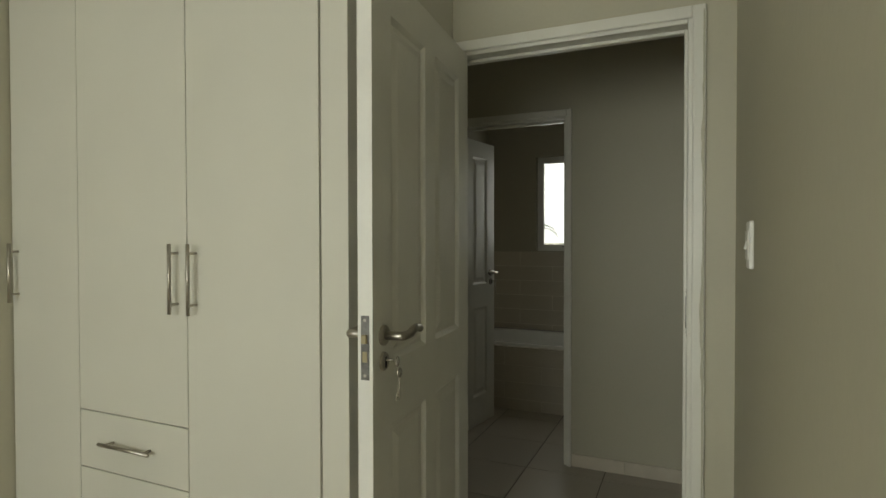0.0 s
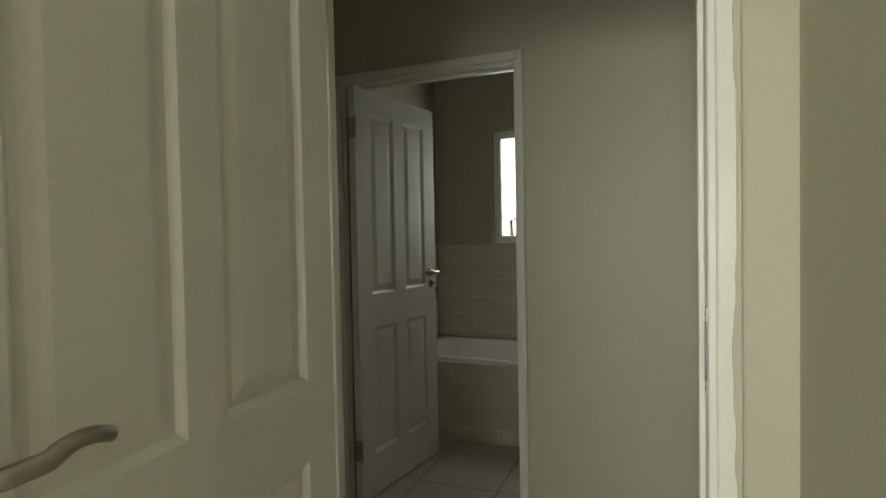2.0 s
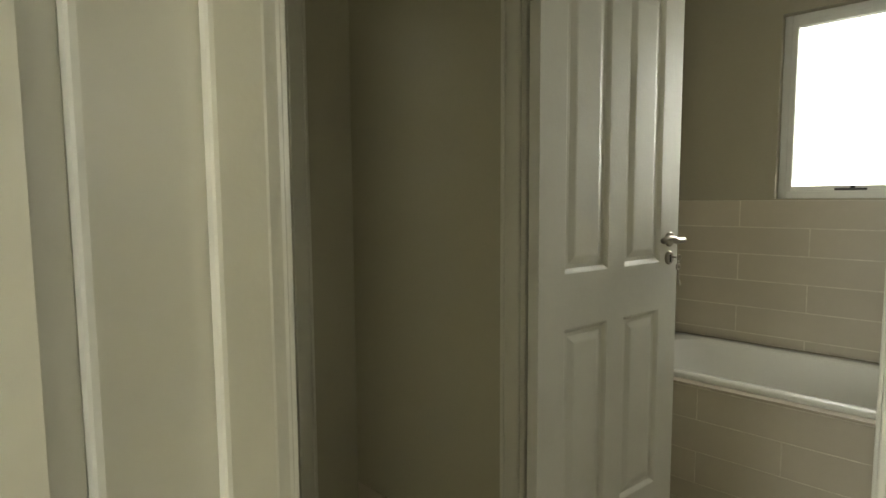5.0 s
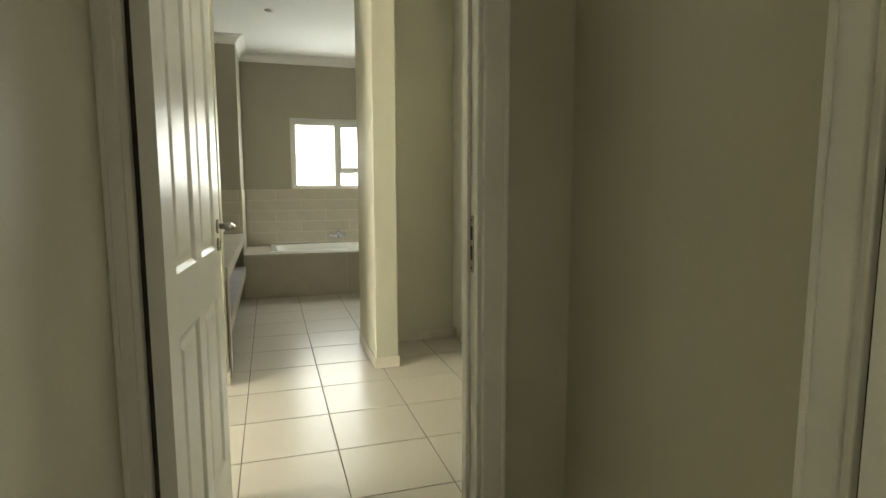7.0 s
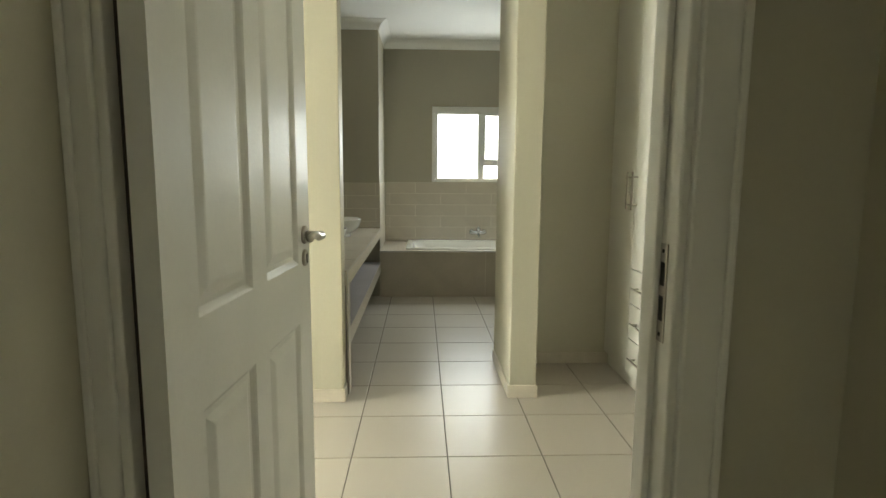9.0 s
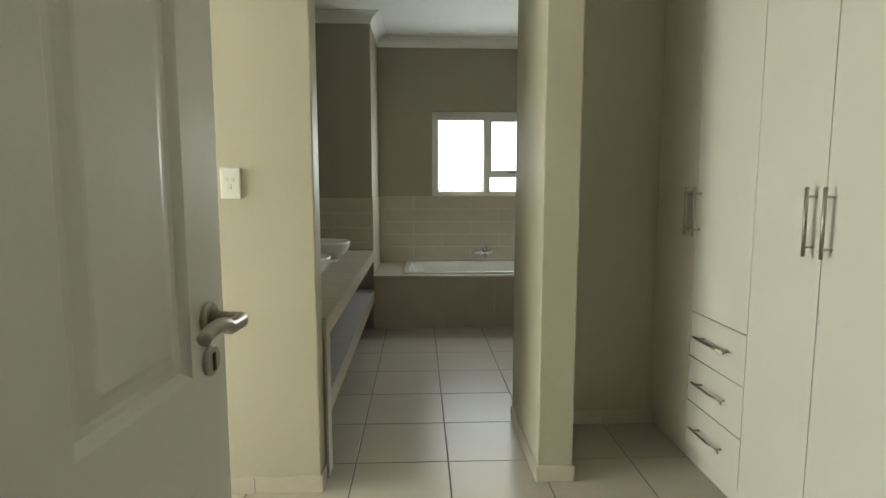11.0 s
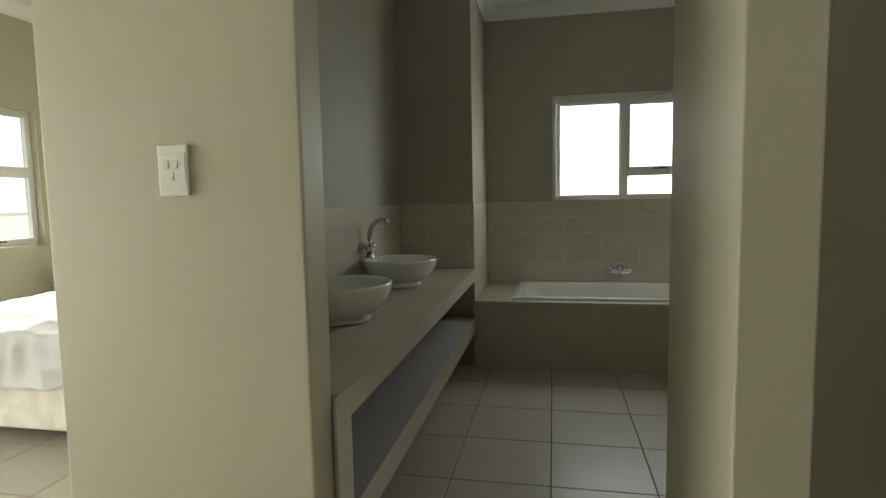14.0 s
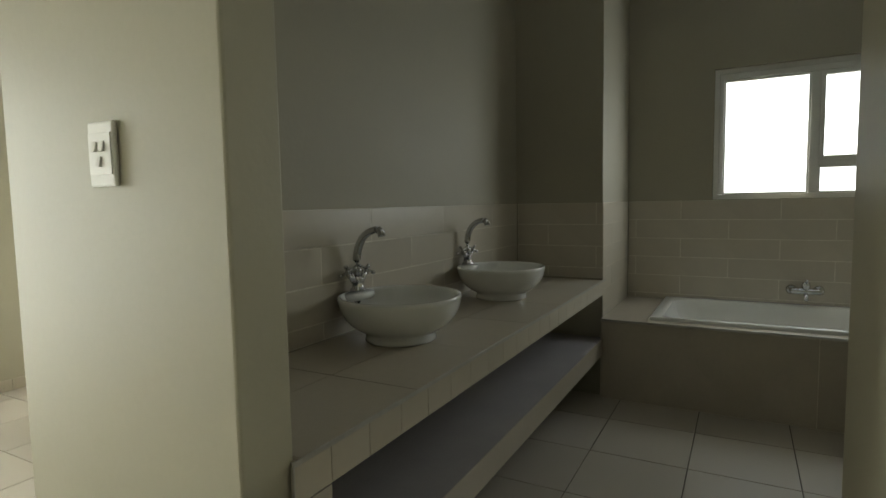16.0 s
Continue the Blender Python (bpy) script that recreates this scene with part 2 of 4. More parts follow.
wall("wall_vanity_back", -7.05, -4.41, 1.59, 1.74, material=M_BATHWALL, label="taupe painted wall behind the vanity")
wall("wall_switch", -4.41, -4.285, 1.59, 2.29, along="y", label="greige painted wall end with a light switch", round_edge=0.006)
wall("wall_bedroom_west", -7.34, -7.20, -1.25, 1.59, along="y")
wall("wall_bedroom_south", -7.34, -2.24, -1.39, -1.25, [WIN_BED, GLASS_DOOR])

structure("ceiling", cube(-8.0, 1.9, -2.4, 5.3, H, H + 0.12), M_CEIL, "white painted flat ceiling board", "ceiling")

# cove cornices: one run along each wall's head
COVE = [(0.0, 0.0), (0.006, 0.0), (0.010, 0.018), (0.022, 0.040), (0.042, 0.062), (0.066, 0.076), (0.082, 0.082), (0.090, 0.086), (0.090, 0.09), (0.0, 0.09)]


def cornice(name, a, b, inward, m0=0.0, m1=0.0):
    """A cove from a to b on the wall's face; inward points into the room; m0, m1: +1 mitres an inner corner, -1 an outer one."""
    bm = bmesh.new()
    a, b, n = Vector((*a, CORN)), Vector((*b, CORN)), Vector((*inward, 0))
    d = (b - a).normalized()
    rings = []
    for p, mitre, s in ((a, m0, 1), (b, m1, -1)):
        rings.append([bm.verts.new(p + n * o + d * s * mitre * o + Vector((0, 0, z - 0.001))) for o, z in COVE])
    k = len(COVE)
    for i in range(k):
        bm.faces.new((rings[0][i], rings[0][(i + 1) % k], rings[1][(i + 1) % k], rings[1][i]))
    bm.faces.new(rings[0])
    bm.faces.new(rings[1])
    return structure(name, bm, M_CEIL, "white plaster cove cornice", "cornice")


cornice("cornice_bath_west", (-7.87, 2.29), (-7.87, 4.57), (1, 0), 1, 1)
cornice("cornice_bath_block_side", (-7.05, 2.29), (-7.87, 2.29), (0, 1), -1, 1)
cornice("cornice_bath_block_front", (-7.05, 1.74), (-7.05, 2.29), (1, 0), 1, -1)
cornice("cornice_vanity_back", (-4.41, 1.74), (-7.05, 1.74), (0, 1), 1, 1)
cornice("cornice_vanity_end", (-4.41, 2.29), (-4.41, 1.74), (-1, 0), -1, 1)
cornice("cornice_switch_end", (-4.285, 2.29), (-4.41, 2.29), (0, 1), -1, -1)
cornice("cornice_switch_face", (-4.285, 1.59), (-4.285, 2.29), (1, 0), -1, -1)
cornice("cornice_bedroom_north", (-7.20, 1.59), (-4.285, 1.59), (0, -1), 1, -1)
cornice("cornice_bedroom_west", (-7.20, -1.25), (-7.20, 1.59), (1, 0), 1, 1)
cornice("cornice_bedroom_south", (-2.24, -1.25), (-7.20, -1.25), (0, 1), 1, 1)
cornice("cornice_pier_bath", (-4.325, 3.225), (-5.0, 3.225), (0, -1), -1, -1)
cornice("cornice_pier_end", (-4.325, 3.38), (-4.325, 3.225), (1, 0), -1, -1)
cornice("cornice_pier_alcove", (-4.91, 3.38), (-4.325, 3.38), (0, 1), 1, -1)
cornice("cornice_alcove", (-4.91, 3.965), (-4.91, 3.38), (1, 0), 1, 1)
cornice("cornice_alcove_bath", (-5.0, 3.225), (-5.0, 4.57), (-1, 0), -1, 1)
cornice("cornice_wardrobe", (-2.24, 3.955), (-4.91, 3.955), (0, -1), 1, 1)
cornice("cornice_suite_east", (-2.24, 3.955), (-2.24, -1.25), (-1, 0), 1, 1)
cornice("cornice_second_bath_north", (-1.50, 5.08), (0.40, 5.08), (0, -1), 1, 1)
cornice("cornice_second_bath_west", (-1.50, 3.51), (-1.50, 5.08), (1, 0), 1, 1)
cornice("cornice_lobby_north", (-2.12, 3.40), (1.70, 3.40), (0, -1), 1, 1)
cornice("cornice_lobby_south", (1.70, 2.222), (-2.12, 2.222), (0, 1), 1, 1)
cornice("cornice_lobby_west", (-2.12, 2.222), (-2.12, 3.40), (1, 0), 1, 1)

# ---- doors ----


def door_frame(name, along, a, b, near, far, s):
    """Lining, stop and moulded face bars of a doorway; along 'x' or 'y'; a..b is the opening; near and far are the wall's two faces; s: +1 stops nearer the far face."""
    root = thing(name, (0, 0, 0), "cream enamelled moulded timber door frame in the wall", "door frame")
    root["kind"] = "structure"

    def bar(nm, p0, p1, q0, q1, z0, z1, bv=0.004):
        c = (p0, p1, q0, q1) if along == "x" else (q0, q1, p0, p1)
        part(nm, cube(*c, z0, z1, bevel=bv), M_FRAME, root)
    t = 0.022
    lo, hi = near - 0.004, far + 0.004
    for nm, p0, p1 in (("jamb", a, a + t), ("jamb", b - t, b)):
        bar(nm, p0, p1, lo, hi, 0.0, HEAD)
    bar("head_jamb", a + t, b - t, lo, hi, HEAD - t, HEAD)
    st = (near + 0.045, near + 0.075) if s > 0 else (far - 0.075, far - 0.045) if along == "y" else (far - 0.042, far - 0.012)
    if s < 0 and along == "x":
        bar("stop", a + t, a + t + 0.012, *st, 0.0, HEAD - t, 0.003)
    else:
        e0, e1 = (near + 0.012, far - 0.004) if along == "x" else (near + 0.06, far - 0.03)
        d = 0.0015 if along == "x" else 0.011
        c = (a + t, a + t + d, e0, e1) if along == "x" else (e0, e1, a + t, a + t + d)
        # Dark brown strip on the hinge-side lining, beside the leaf.
        part("hinge_rebate", cube(*c, 0.002, HEAD - t), M_REBATE, root, "dark brown strip in the hinge rebate")
    bar("stop", b - t - 0.012, b - t, *st, 0.0, HEAD - t, 0.003)
    bar("head_stop", a + t + 0.012, b - t - 0.012, *st, HEAD - t - 0.012, HEAD - t, 0.003)
    wa, wb = {"door_frame_1": (0.032, 0.032), "door_frame_2": (0.056, 0.022)}.get(name, (0.034, 0.062))
    for q0, q1, q2 in ((near - 0.016, near, near - 0.024), (far, far + 0.016, far + 0.024)):
        e0, e1 = min(q0, q1), max(q0, q1)
        for nm, p0, p1, r0, r1 in (("architrave", a - wa, a + 0.008, a - wa, a - wa + 0.014), ("architrave", b - 0.008, b + wb, b + wb - 0.014, b + wb)):
            bar(nm, p0, p1, e0, e1, 0.0, HEAD + 0.032, 0.005)
            if name == "door_frame_1":
                continue
            f0, f1 = (q2, e0) if q2 < e0 else (e1, q2)
            bar("bead", r0, r1, f0, f1, 0.0, HEAD + 0.032, 0.004)
        bar("head_architrave", a + 0.008, b - 0.008, e0, e1, HEAD - 0.008, HEAD + 0.032, 0.005)
    return root


def panel_leaf(w, h, t=0.04):
    """A four-panel moulded leaf, hinge edge at x 0, thickness along y about 0."""
    bm = bmesh.new()
    st, mid = 0.112, 0.088
    pw = (w - 2 * st - mid) / 2
    xs = [0, st, st + pw, st + pw + mid, w - st, w]
    zs = [0, 0.205, 0.838, 1.005, 1.907, h]
    for s in (-1, 1):
        y = s * t / 2
        grid = [[bm.verts.new((x, y, z)) for z in zs] for x in xs]
        for i in range(5):
            for j in range(5):
                q = [grid[i][j], grid[i + 1][j], grid[i + 1][j + 1], grid[i][j + 1]]
                if i in (1, 3) and j in (1, 3):
                    prev = q
                    x0, x1, z0, z1 = xs[i], xs[i + 1], zs[j], zs[j + 1]
                    for inset, depth in ((0.005, 0.003), (0.014, 0.0105), (0.026, 0.0105), (0.046, 0.004), (0.052, 0.003)):
                        yy = s * (t / 2 - depth)
                        ring = [bm.verts.new(c) for c in ((x0 + inset, yy, z0 + inset), (x1 - inset, yy, z0 + inset), (x1 - inset, yy, z1 - inset), (x0 + inset, yy, z1 - inset))]
                        for e in range(4):
                            bm.faces.new((prev[e], prev[(e + 1) % 4], ring[(e + 1) % 4], ring[e]))
                        prev = ring
                    bm.faces.new(prev)
                else:
                    bm.faces.new(q)
        if s < 0:
            back = grid
        else:
            front = grid
    for i in range(5):
        bm.faces.new((back[i][0], back[i + 1][0], front[i + 1][0], front[i][0]))
        bm.faces.new((back[i][5], back[i + 1][5], front[i + 1][5], front[i][5]))
        bm.faces.new((back[0][i], back[0][i + 1], front[0][i + 1], front[0][i]))
        bm.faces.new((back[5][i], back[5][i + 1], front[5][i + 1], front[5][i]))
    return bm


def disc(bm, x, z, y0, y1, r, seg=28):
    """A round plate whose axis runs along y."""
    rings = []
    n = 0.12 * r
    for rr, y in ((r, y0), (r, y1 - (y1 - y0) * 0.35), (r - n, y1)):
        rings.append([bm.verts.new((x + rr * math.cos(2 * math.pi * i / seg), y, z + rr * math.sin(2 * math.pi * i / seg))) for i in range(seg)])
    for a, b in zip(rings, rings[1:]):
        for i in range(seg):
            bm.faces.new((a[i], a[(i + 1) % seg], b[(i + 1) % seg], b[i]))
    bm.faces.new(rings[0])
    bm.faces.new(rings[-1])
    return bm


def door(name, hinge, lock, label, key_side=0, w=0.80, h=2.022):
    """A leaf that hangs at hinge and points to lock (plan places); key_side: the face (-1, 1) with a key in it."""
    ang = math.degrees(math.atan2(lock[1] - hinge[1], lock[0] - hinge[0]))
    root = thing(name, (*hinge, 0.008), label, "door", turn=ang)
    root["kind"] = "structure"
    leaf = part("leaf", panel_leaf(w, h), M_GLOSS, root)
    hz = 1.082
    for s in (-1, 1):
        y = s * 0.02
        hd = part("lever_handle", disc(bmesh.new(), w - 0.058, hz, y, y + s * 0.009, 0.026), M_STEEL, root, "brushed steel lever handle on a round rose")
        bm = bmesh.new()
        pts = [(w - 0.058, y + s * 0.006, hz), (w - 0.058, y + s * 0.046, hz), (w - 0.058, y + s * 0.053, hz), (w - 0.067, y + s * 0.056, hz), (w - 0.108, y + s * 0.056, hz)]
        pts += arc((w - 0.114, y + s * 0.056, hz + 0.003), (w - 0.128, y + s * 0.056, hz + 0.011), (w - 0.150, y + s * 0.055, hz + 0.010), 5)
        pts += [(w - 0.164, y + s * 0.054, hz + 0.008), (w - 0.176, y + s * 0.053, hz + 0.004), (w - 0.184, y + s * 0.053, hz + 0.001)]
        rad = [0.0112] * 5 + [0.0112, 0.0110, 0.0106, 0.0104, 0.0102, 0.0100] + [0.0098, 0.0096, 0.0094]
        part("lever", tube(bm, pts, 0.0108, 14, radii=rad), M_STEEL, hd, smooth=True)
        rose = part("key_rose", disc(bmesh.new(), w - 0.058, hz - 0.066, y, y + s * 0.008, 0.024), M_STEEL, root, "round brushed steel keyhole rose")
        ya, yb = sorted((y + s * 0.0075, y + s * 0.0095))
        part("keyhole", cube(w - 0.062, w - 0.054, ya, yb, hz - 0.082, hz - 0.054), M_DARK, rose)
    if key_side:
        s, y = key_side, key_side * 0.02
        bm = tube(bmesh.new(), [(w - 0.058, y + s * 0.006, hz - 0.062), (w - 0.058, y + s * 0.030, hz - 0.062)], 0.003, 8)
        ring = [(w - 0.058 + 0.010 * math.cos(q), y + s * 0.040, hz - 0.064 + 0.012 * math.sin(q)) for q in [i * math.pi / 6 for i in range(13)]]
        tube(bm, ring, 0.002, 6)
        key = part("key", bm, M_STEEL, root, "steel key standing in the lock", smooth=True)
        bm = tube(bmesh.new(), [(w - 0.066 + 0.011 * math.cos(q), y + s * 0.042, hz - 0.094 + 0.011 * math.sin(q)) for q in [i * math.pi / 6 for i in range(13)]], 0.003, 6)
        tube(bm, [(w - 0.066, y + s * 0.042, hz - 0.105), (w - 0.060, y + s * 0.042, hz - 0.160)], 0.0032, 8)
        box(bm, w - 0.059, w - 0.046, y + s * 0.042 - 0.0015, y + s * 0.042 + 0.0015, hz - 0.159, hz - 0.152)
        box(bm, w - 0.059, w - 0.050, y + s * 0.042 - 0.0015, y + s * 0.042 + 0.0015, hz - 0.150, hz - 0.144)
        part("spare_key", bm, M_STEEL, key, smooth=False)
    plate = part("lock_plate", cube(w, w + 0.0015, -0.011, 0.011, hz - 0.102, hz + 0.056), M_PLATE, root, "steel mortice lock plate on the leaf's edge")
    part("latch", cube(w + 0.0015, w + 0.011, -0.007, 0.007, hz - 0.012, hz + 0.010, bevel=0.002), M_BRASS, plate)
    part("bolt", cube(w + 0.0015, w + 0.004, -0.006, 0.006, hz - 0.058, hz - 0.032), M_BRASS, plate)
    for z in (hz + 0.045, hz - 0.091):
        sc = tube(bmesh.new(), [(w + 0.001, 0, z), (w + 0.003, 0, z)], 0.004, 10)
        part("screw", sc, M_STEEL, plate)
    for z in (0.20, 1.77):
        hg = tube(bmesh.new(), [(-0.006, -0.024, z), (-0.006, -0.024, z + 0.10)], 0.006, 10)
        box(hg, -0.003, -0.0005, -0.022, 0.016, z, z + 0.10)
        part("hinge", hg, M_STEEL, root, "steel butt hinge")
    return root


def strike(name, along, edge, at, z, s):
    """The keep let into a jamb."""
    root = thing(name, (0, 0, 0), "steel strike plate let into the door jamb", "strike plate")

    def bx(nm, d0, d1, q0, q1, z0, z1, m):
        e = sorted((edge + s * d0, edge + s * d1))
        c = (*e, q0, q1) if along == "x" else (q0, q1, *e)
        part(nm, cube(*c, z0, z1), m, root)
    bx("plate", 0.0, 0.002, at - 0.014, at + 0.014, z - 0.08, z + 0.08, M_STEEL)
    bx("latch_hole", 0.002, 0.0028, at - 0.006, at + 0.008, z + 0.012, z + 0.05, M_DARK)
    bx("bolt_hole", 0.002, 0.0028, at - 0.006, at + 0.008, z - 0.045, z - 0.005, M_DARK)
    bx("lip", 0.002, 0.0045, at - 0.022, at - 0.012, z - 0.05, z + 0.055, M_PLATE)
    for zz in (z + 0.068, z - 0.068):
        bx("screw", 0.002, 0.003, at - 0.003, at + 0.003, zz - 0.003, zz + 0.003, M_DARK)
    return root


door_frame("door_frame_1", "x", *D1, 2.13, 2.222, -1)
door_frame("door_frame_2", "x", *D2, 3.40, 3.51, 1)
door_frame("door_frame_3", "y", *D3, -2.24, -2.12, -1)
door("door_1", (-0.555, 2.098), (-0.484, 1.28), "white painted four-panel door standing open, lever handle and key", 1, 0.813)
door("door_2", (-1.228, 3.368), (-1.122, 4.102), "white painted four-panel bathroom door standing open, key in lock", -1, 0.728)
door("door_3", (-2.132, 2.311), (-2.945, 2.370), "white painted four-panel bedroom door standing open", 0, 0.813)
bm = bmesh.new()
rows = []
for i in range(91):
    z = 0.02 + i * 0.0228
    d = 0.004 + max(0.0, 0.016 * noise.noise(Vector((0.0, 3.1, z * 2.3))) + 0.007 * noise.noise(Vector((1.0, 0.0, z * 14))))
    rows.append([bm.verts.new(c) for c in ((D1[1] + 0.0275, 2.1110, z), (D1[1] + 0.0275 - d, 2.1110, z), (D1[1] + 0.0270 - d, 2.1135, z), (D1[1] + 0.0275, 2.1135, z))])
for r0, r1 in zip(rows, rows[1:]):
    for k in range(4):
        bm.faces.new((r0[k], r0[(k + 1) % 4], r1[(k + 1) % 4], r1[k]))
bm.faces.new(rows[0])
bm.faces.new(rows[-1])
structure("trim_paint_overlap", bm, M_WALL, "ragged greige wall paint lapping over the door frame", "paint")
strike("strike_plate_1", "x", 0.230, 2.150, 1.088, -1)
strike("strike_plate_3", "y", 3.110, -2.155, 1.075, -1)

# ---- windows ----


def window(name, along, a, b, z0, z1, face, out, panes, label):
    """An aluminium window set in an opening; face is the plane of the frame's room side, out the way outdoors (+1, -1);
    panes: (from, to, low, high, opening) inside the opening."""
    root = thing(name, (0, 0, 0), label, "window")
    root["kind"] = "structure"

    def bx(nm, p0, p1, d0, d1, q0, q1, m, par=root, bv=0.003):
        e = sorted((face + out * d0, face + out * d1))
        c = (p0, p1, *e) if along == "x" else (*e, p0, p1)
        return part(nm, cube(*c, q0, q1, bevel=bv), m, par)
    f = 0.032
    for nm, p0, p1, q0, q1 in (("window_frame", a, a + f, z0, z1), ("window_frame", b - f, b, z0, z1), ("window_frame", a + f, b - f, z0, z0 + f), ("window_frame", a + f, b - f, z1 - f, z1)):
        bx(nm, p0, p1, 0, 0.045, q0, q1, M_ALU)
    for p0, p1, q0, q1, opening in panes:
        s = 0.026 if opening else 0.012
        d0 = -0.008 if opening else 0.008
        sash = bx("sash", p0, p0 + s, d0, 0.035, q0, q1, M_ALU)
        bx("sash_stile", p1 - s, p1, d0, 0.035, q0, q1, M_ALU, sash)
        bx("sash_rail", p0 + s, p1 - s, d0, 0.035, q0, q0 + s, M_ALU, sash)
        bx("sash_rail", p0 + s, p1 - s, d0, 0.035, q1 - s, q1, M_ALU, sash)
        g = bx("pane", p0 + s, p1 - s, 0.018, 0.022, q0 + s, q1 - s, M_GLASS, root, 0)
        g.visible_shadow = False
        if opening:
            c = (p0 + p1) / 2
            h = bx("window_stay", c - 0.07, c + 0.05, -0.022, -0.010, q0 + 0.004, q0 + 0.014, M_RUBBER, sash)
            h["label"] = "black metal window stay"
            bx("stay_peg", c - 0.01, c + 0.006, -0.028, -0.008, q0 + 0.010, q0 + 0.026, M_RUBBER, sash)
    return root


def bars(root, along, face, out, rows):
    for nm, p0, p1, q0, q1 in rows:
        e = sorted((face - out * 0.002, face + out * 0.043))
        c = (p0, p1, *e) if along == "x" else (*e, p0, p1)
        part(nm, cube(*c, q0, q1, bevel=0.003), M_ALU, root)


y0, y1, z0, z1 = WIN_BATH
w1 = window("window_bathroom", "y", y0, y1, z0, z1, -7.91, -1, [
    (2.902, 3.395, z0 + 0.032, 1.986, False),
    (3.445, y1 - 0.032, 1.43, 1.986, True),
    (3.445, y1 - 0.032, z0 + 0.032, 1.395, False)], "white aluminium bathroom window over the bath, frosted by daylight")
bars(w1, "y", -7.91, -1, [("head_bar", y0 + 0.033, y1 - 0.033, 1.988, z1 - 0.033), ("side_bar", y0 + 0.033, 2.901, z0 + 0.033, 1.987), ("mullion", 3.395, 3.445, z0 + 0.032, 1.987), ("transom", 3.445, y1 - 0.032, 1.395, 1.43)])
x0, x1, z0, z1 = WIN_BED
w2 = window("window_bedroom", "x", x0, x1, z0, z1, -1.31, -1, [
    (-6.20, x1 - 0.032, z0 + 0.032, z1 - 0.032, False),
    (x0 + 0.032, -6.24, 1.515, z1 - 0.032, True),
    (x0 + 0.032, -6.24, z0 + 0.032, 1.48, True)], "white aluminium bedroom window with two opening sashes")
bars(w2, "x", -1.31, -1, [("mullion", -6.24, -6.20, z0 + 0.032, z1 - 0.032), ("transom", x0 + 0.032, -6.24, 1.48, 1.515)])
x0, x1, z0, z1 = WIN_BATH2
window("window_second_bathroom", "x", x0, x1, z0, z1, 5.13, 1, [(x0 + 0.032, x1 - 0.032, z0 + 0.032, z1 - 0.032, True)], "narrow white aluminium bathroom window above the tiles")
# Added window around the passage fill lamp, out of view.
y0, y1, z0, z1 = WIN_PASSAGE_FILL
window("window_passage_added", "y", y0, y1, z0, z1, 1.74, 1, [(y0 + 0.032, y1 - 0.032, z0 + 0.032, z1 - 0.032, False)], "small white aluminium window, unseen, added at the passage end for fill light")
x0, x1, z0, z1 = WIN_BED2
window("window_second_bedroom", "x", x0, x1, z0, z1, -2.25, -1, [(x0 + 0.032, -0.92, z0 + 0.032, z1 - 0.032, False), (-0.88, x1 - 0.032, z0 + 0.032, z1 - 0.032, True)], "wide white aluminium bedroom window")

x0, x1, z0, z1 = GLASS_DOOR
window("window_bedroom_glass_door", "x", x0, x1, z0, z1, -1.31, -1, [(x0 + 0.032, -3.42, 0.032, z1 - 0.032, False), (-3.40, x1 - 0.032, 0.032, z1 - 0.032, False)], "white aluminium glazed sliding door of the bedroom")

# ---- wardrobes ----


def bar_handle(parent, p, length, upright):
    """A round bar on two posts; p is the middle on the door's face (local), the bar stands off along -y."""
    x, y, z = p
    bm = bmesh.new()
    half = length / 2
    if upright:
        tube(bm, [(x, y - 0.033, z - half), (x, y - 0.033, z + half)], 0.0062, 12)
        ends = [(x, z - half + 0.03), (x, z + half - 0.03)]
    else:
        tube(bm, [(x - half, y - 0.033, z), (x + half, y - 0.033, z)], 0.0062, 12)
        ends = [(x - half + 0.03, z), (x + half - 0.03, z)]
    h = part("handle", bm, M_STEEL, parent, "brushed steel bar handle", smooth=True)
    for ex, ez in ends:
        part("handle_post", tube(bmesh.new(), [(ex, y, ez), (ex, y - 0.033, ez)], 0.0045, 8), M_STEEL, h)


def wardrobe(name, x0, x1, front, depth, doors, label, drawers=None, plinth=0.09, top=CORN + 0.05):
    """A fitted unit with flush doors: doors (from, to, handle side), drawers: index of the door that sits over drawers, and their heights."""
    root = thing(name, ((x0 + x1) / 2, front, 0), label, "wardrobe", "fitted wardrobes")
    ox = (x0 + x1) / 2
    d = 0.018
    part("carcass", cube(x0 - ox, x1 - ox, d + 0.002, depth, plinth, top), M_MELA, root)
    part("plinth", cube(x0 - ox, x1 - ox, 0.03, depth - 0.02, 0.0, plinth - 0.002), M_MELA, root)
    g = 0.0018
    for i, (a, b, side) in enumerate(doors):
        low = plinth
        if drawers and drawers[0] == i:
            low = drawers[1][0]
            for hi, lo in zip(drawers[1], drawers[1][1:]):
                dr = part("drawer_front", cube(a - ox + g, b - ox - g, 0, d, lo + g, hi - g, bevel=0.0015), M_MELA, root)
                bar_handle(dr, ((a + b) / 2 - ox, 0, (lo + hi) / 2 + 0.005), 0.24, False)
        dd = part("door", cube(a - ox + g, b - ox - g, 0, d, low + g, top, bevel=0.0015), M_MELA, root)
        if side:
            hx = (a + 0.040) if side < 0 else (b - 0.040)
            bar_handle(dd, (hx - ox, 0, 1.21 if name == "fitted_wardrobe" else 1.18), 0.22, True)
    return root


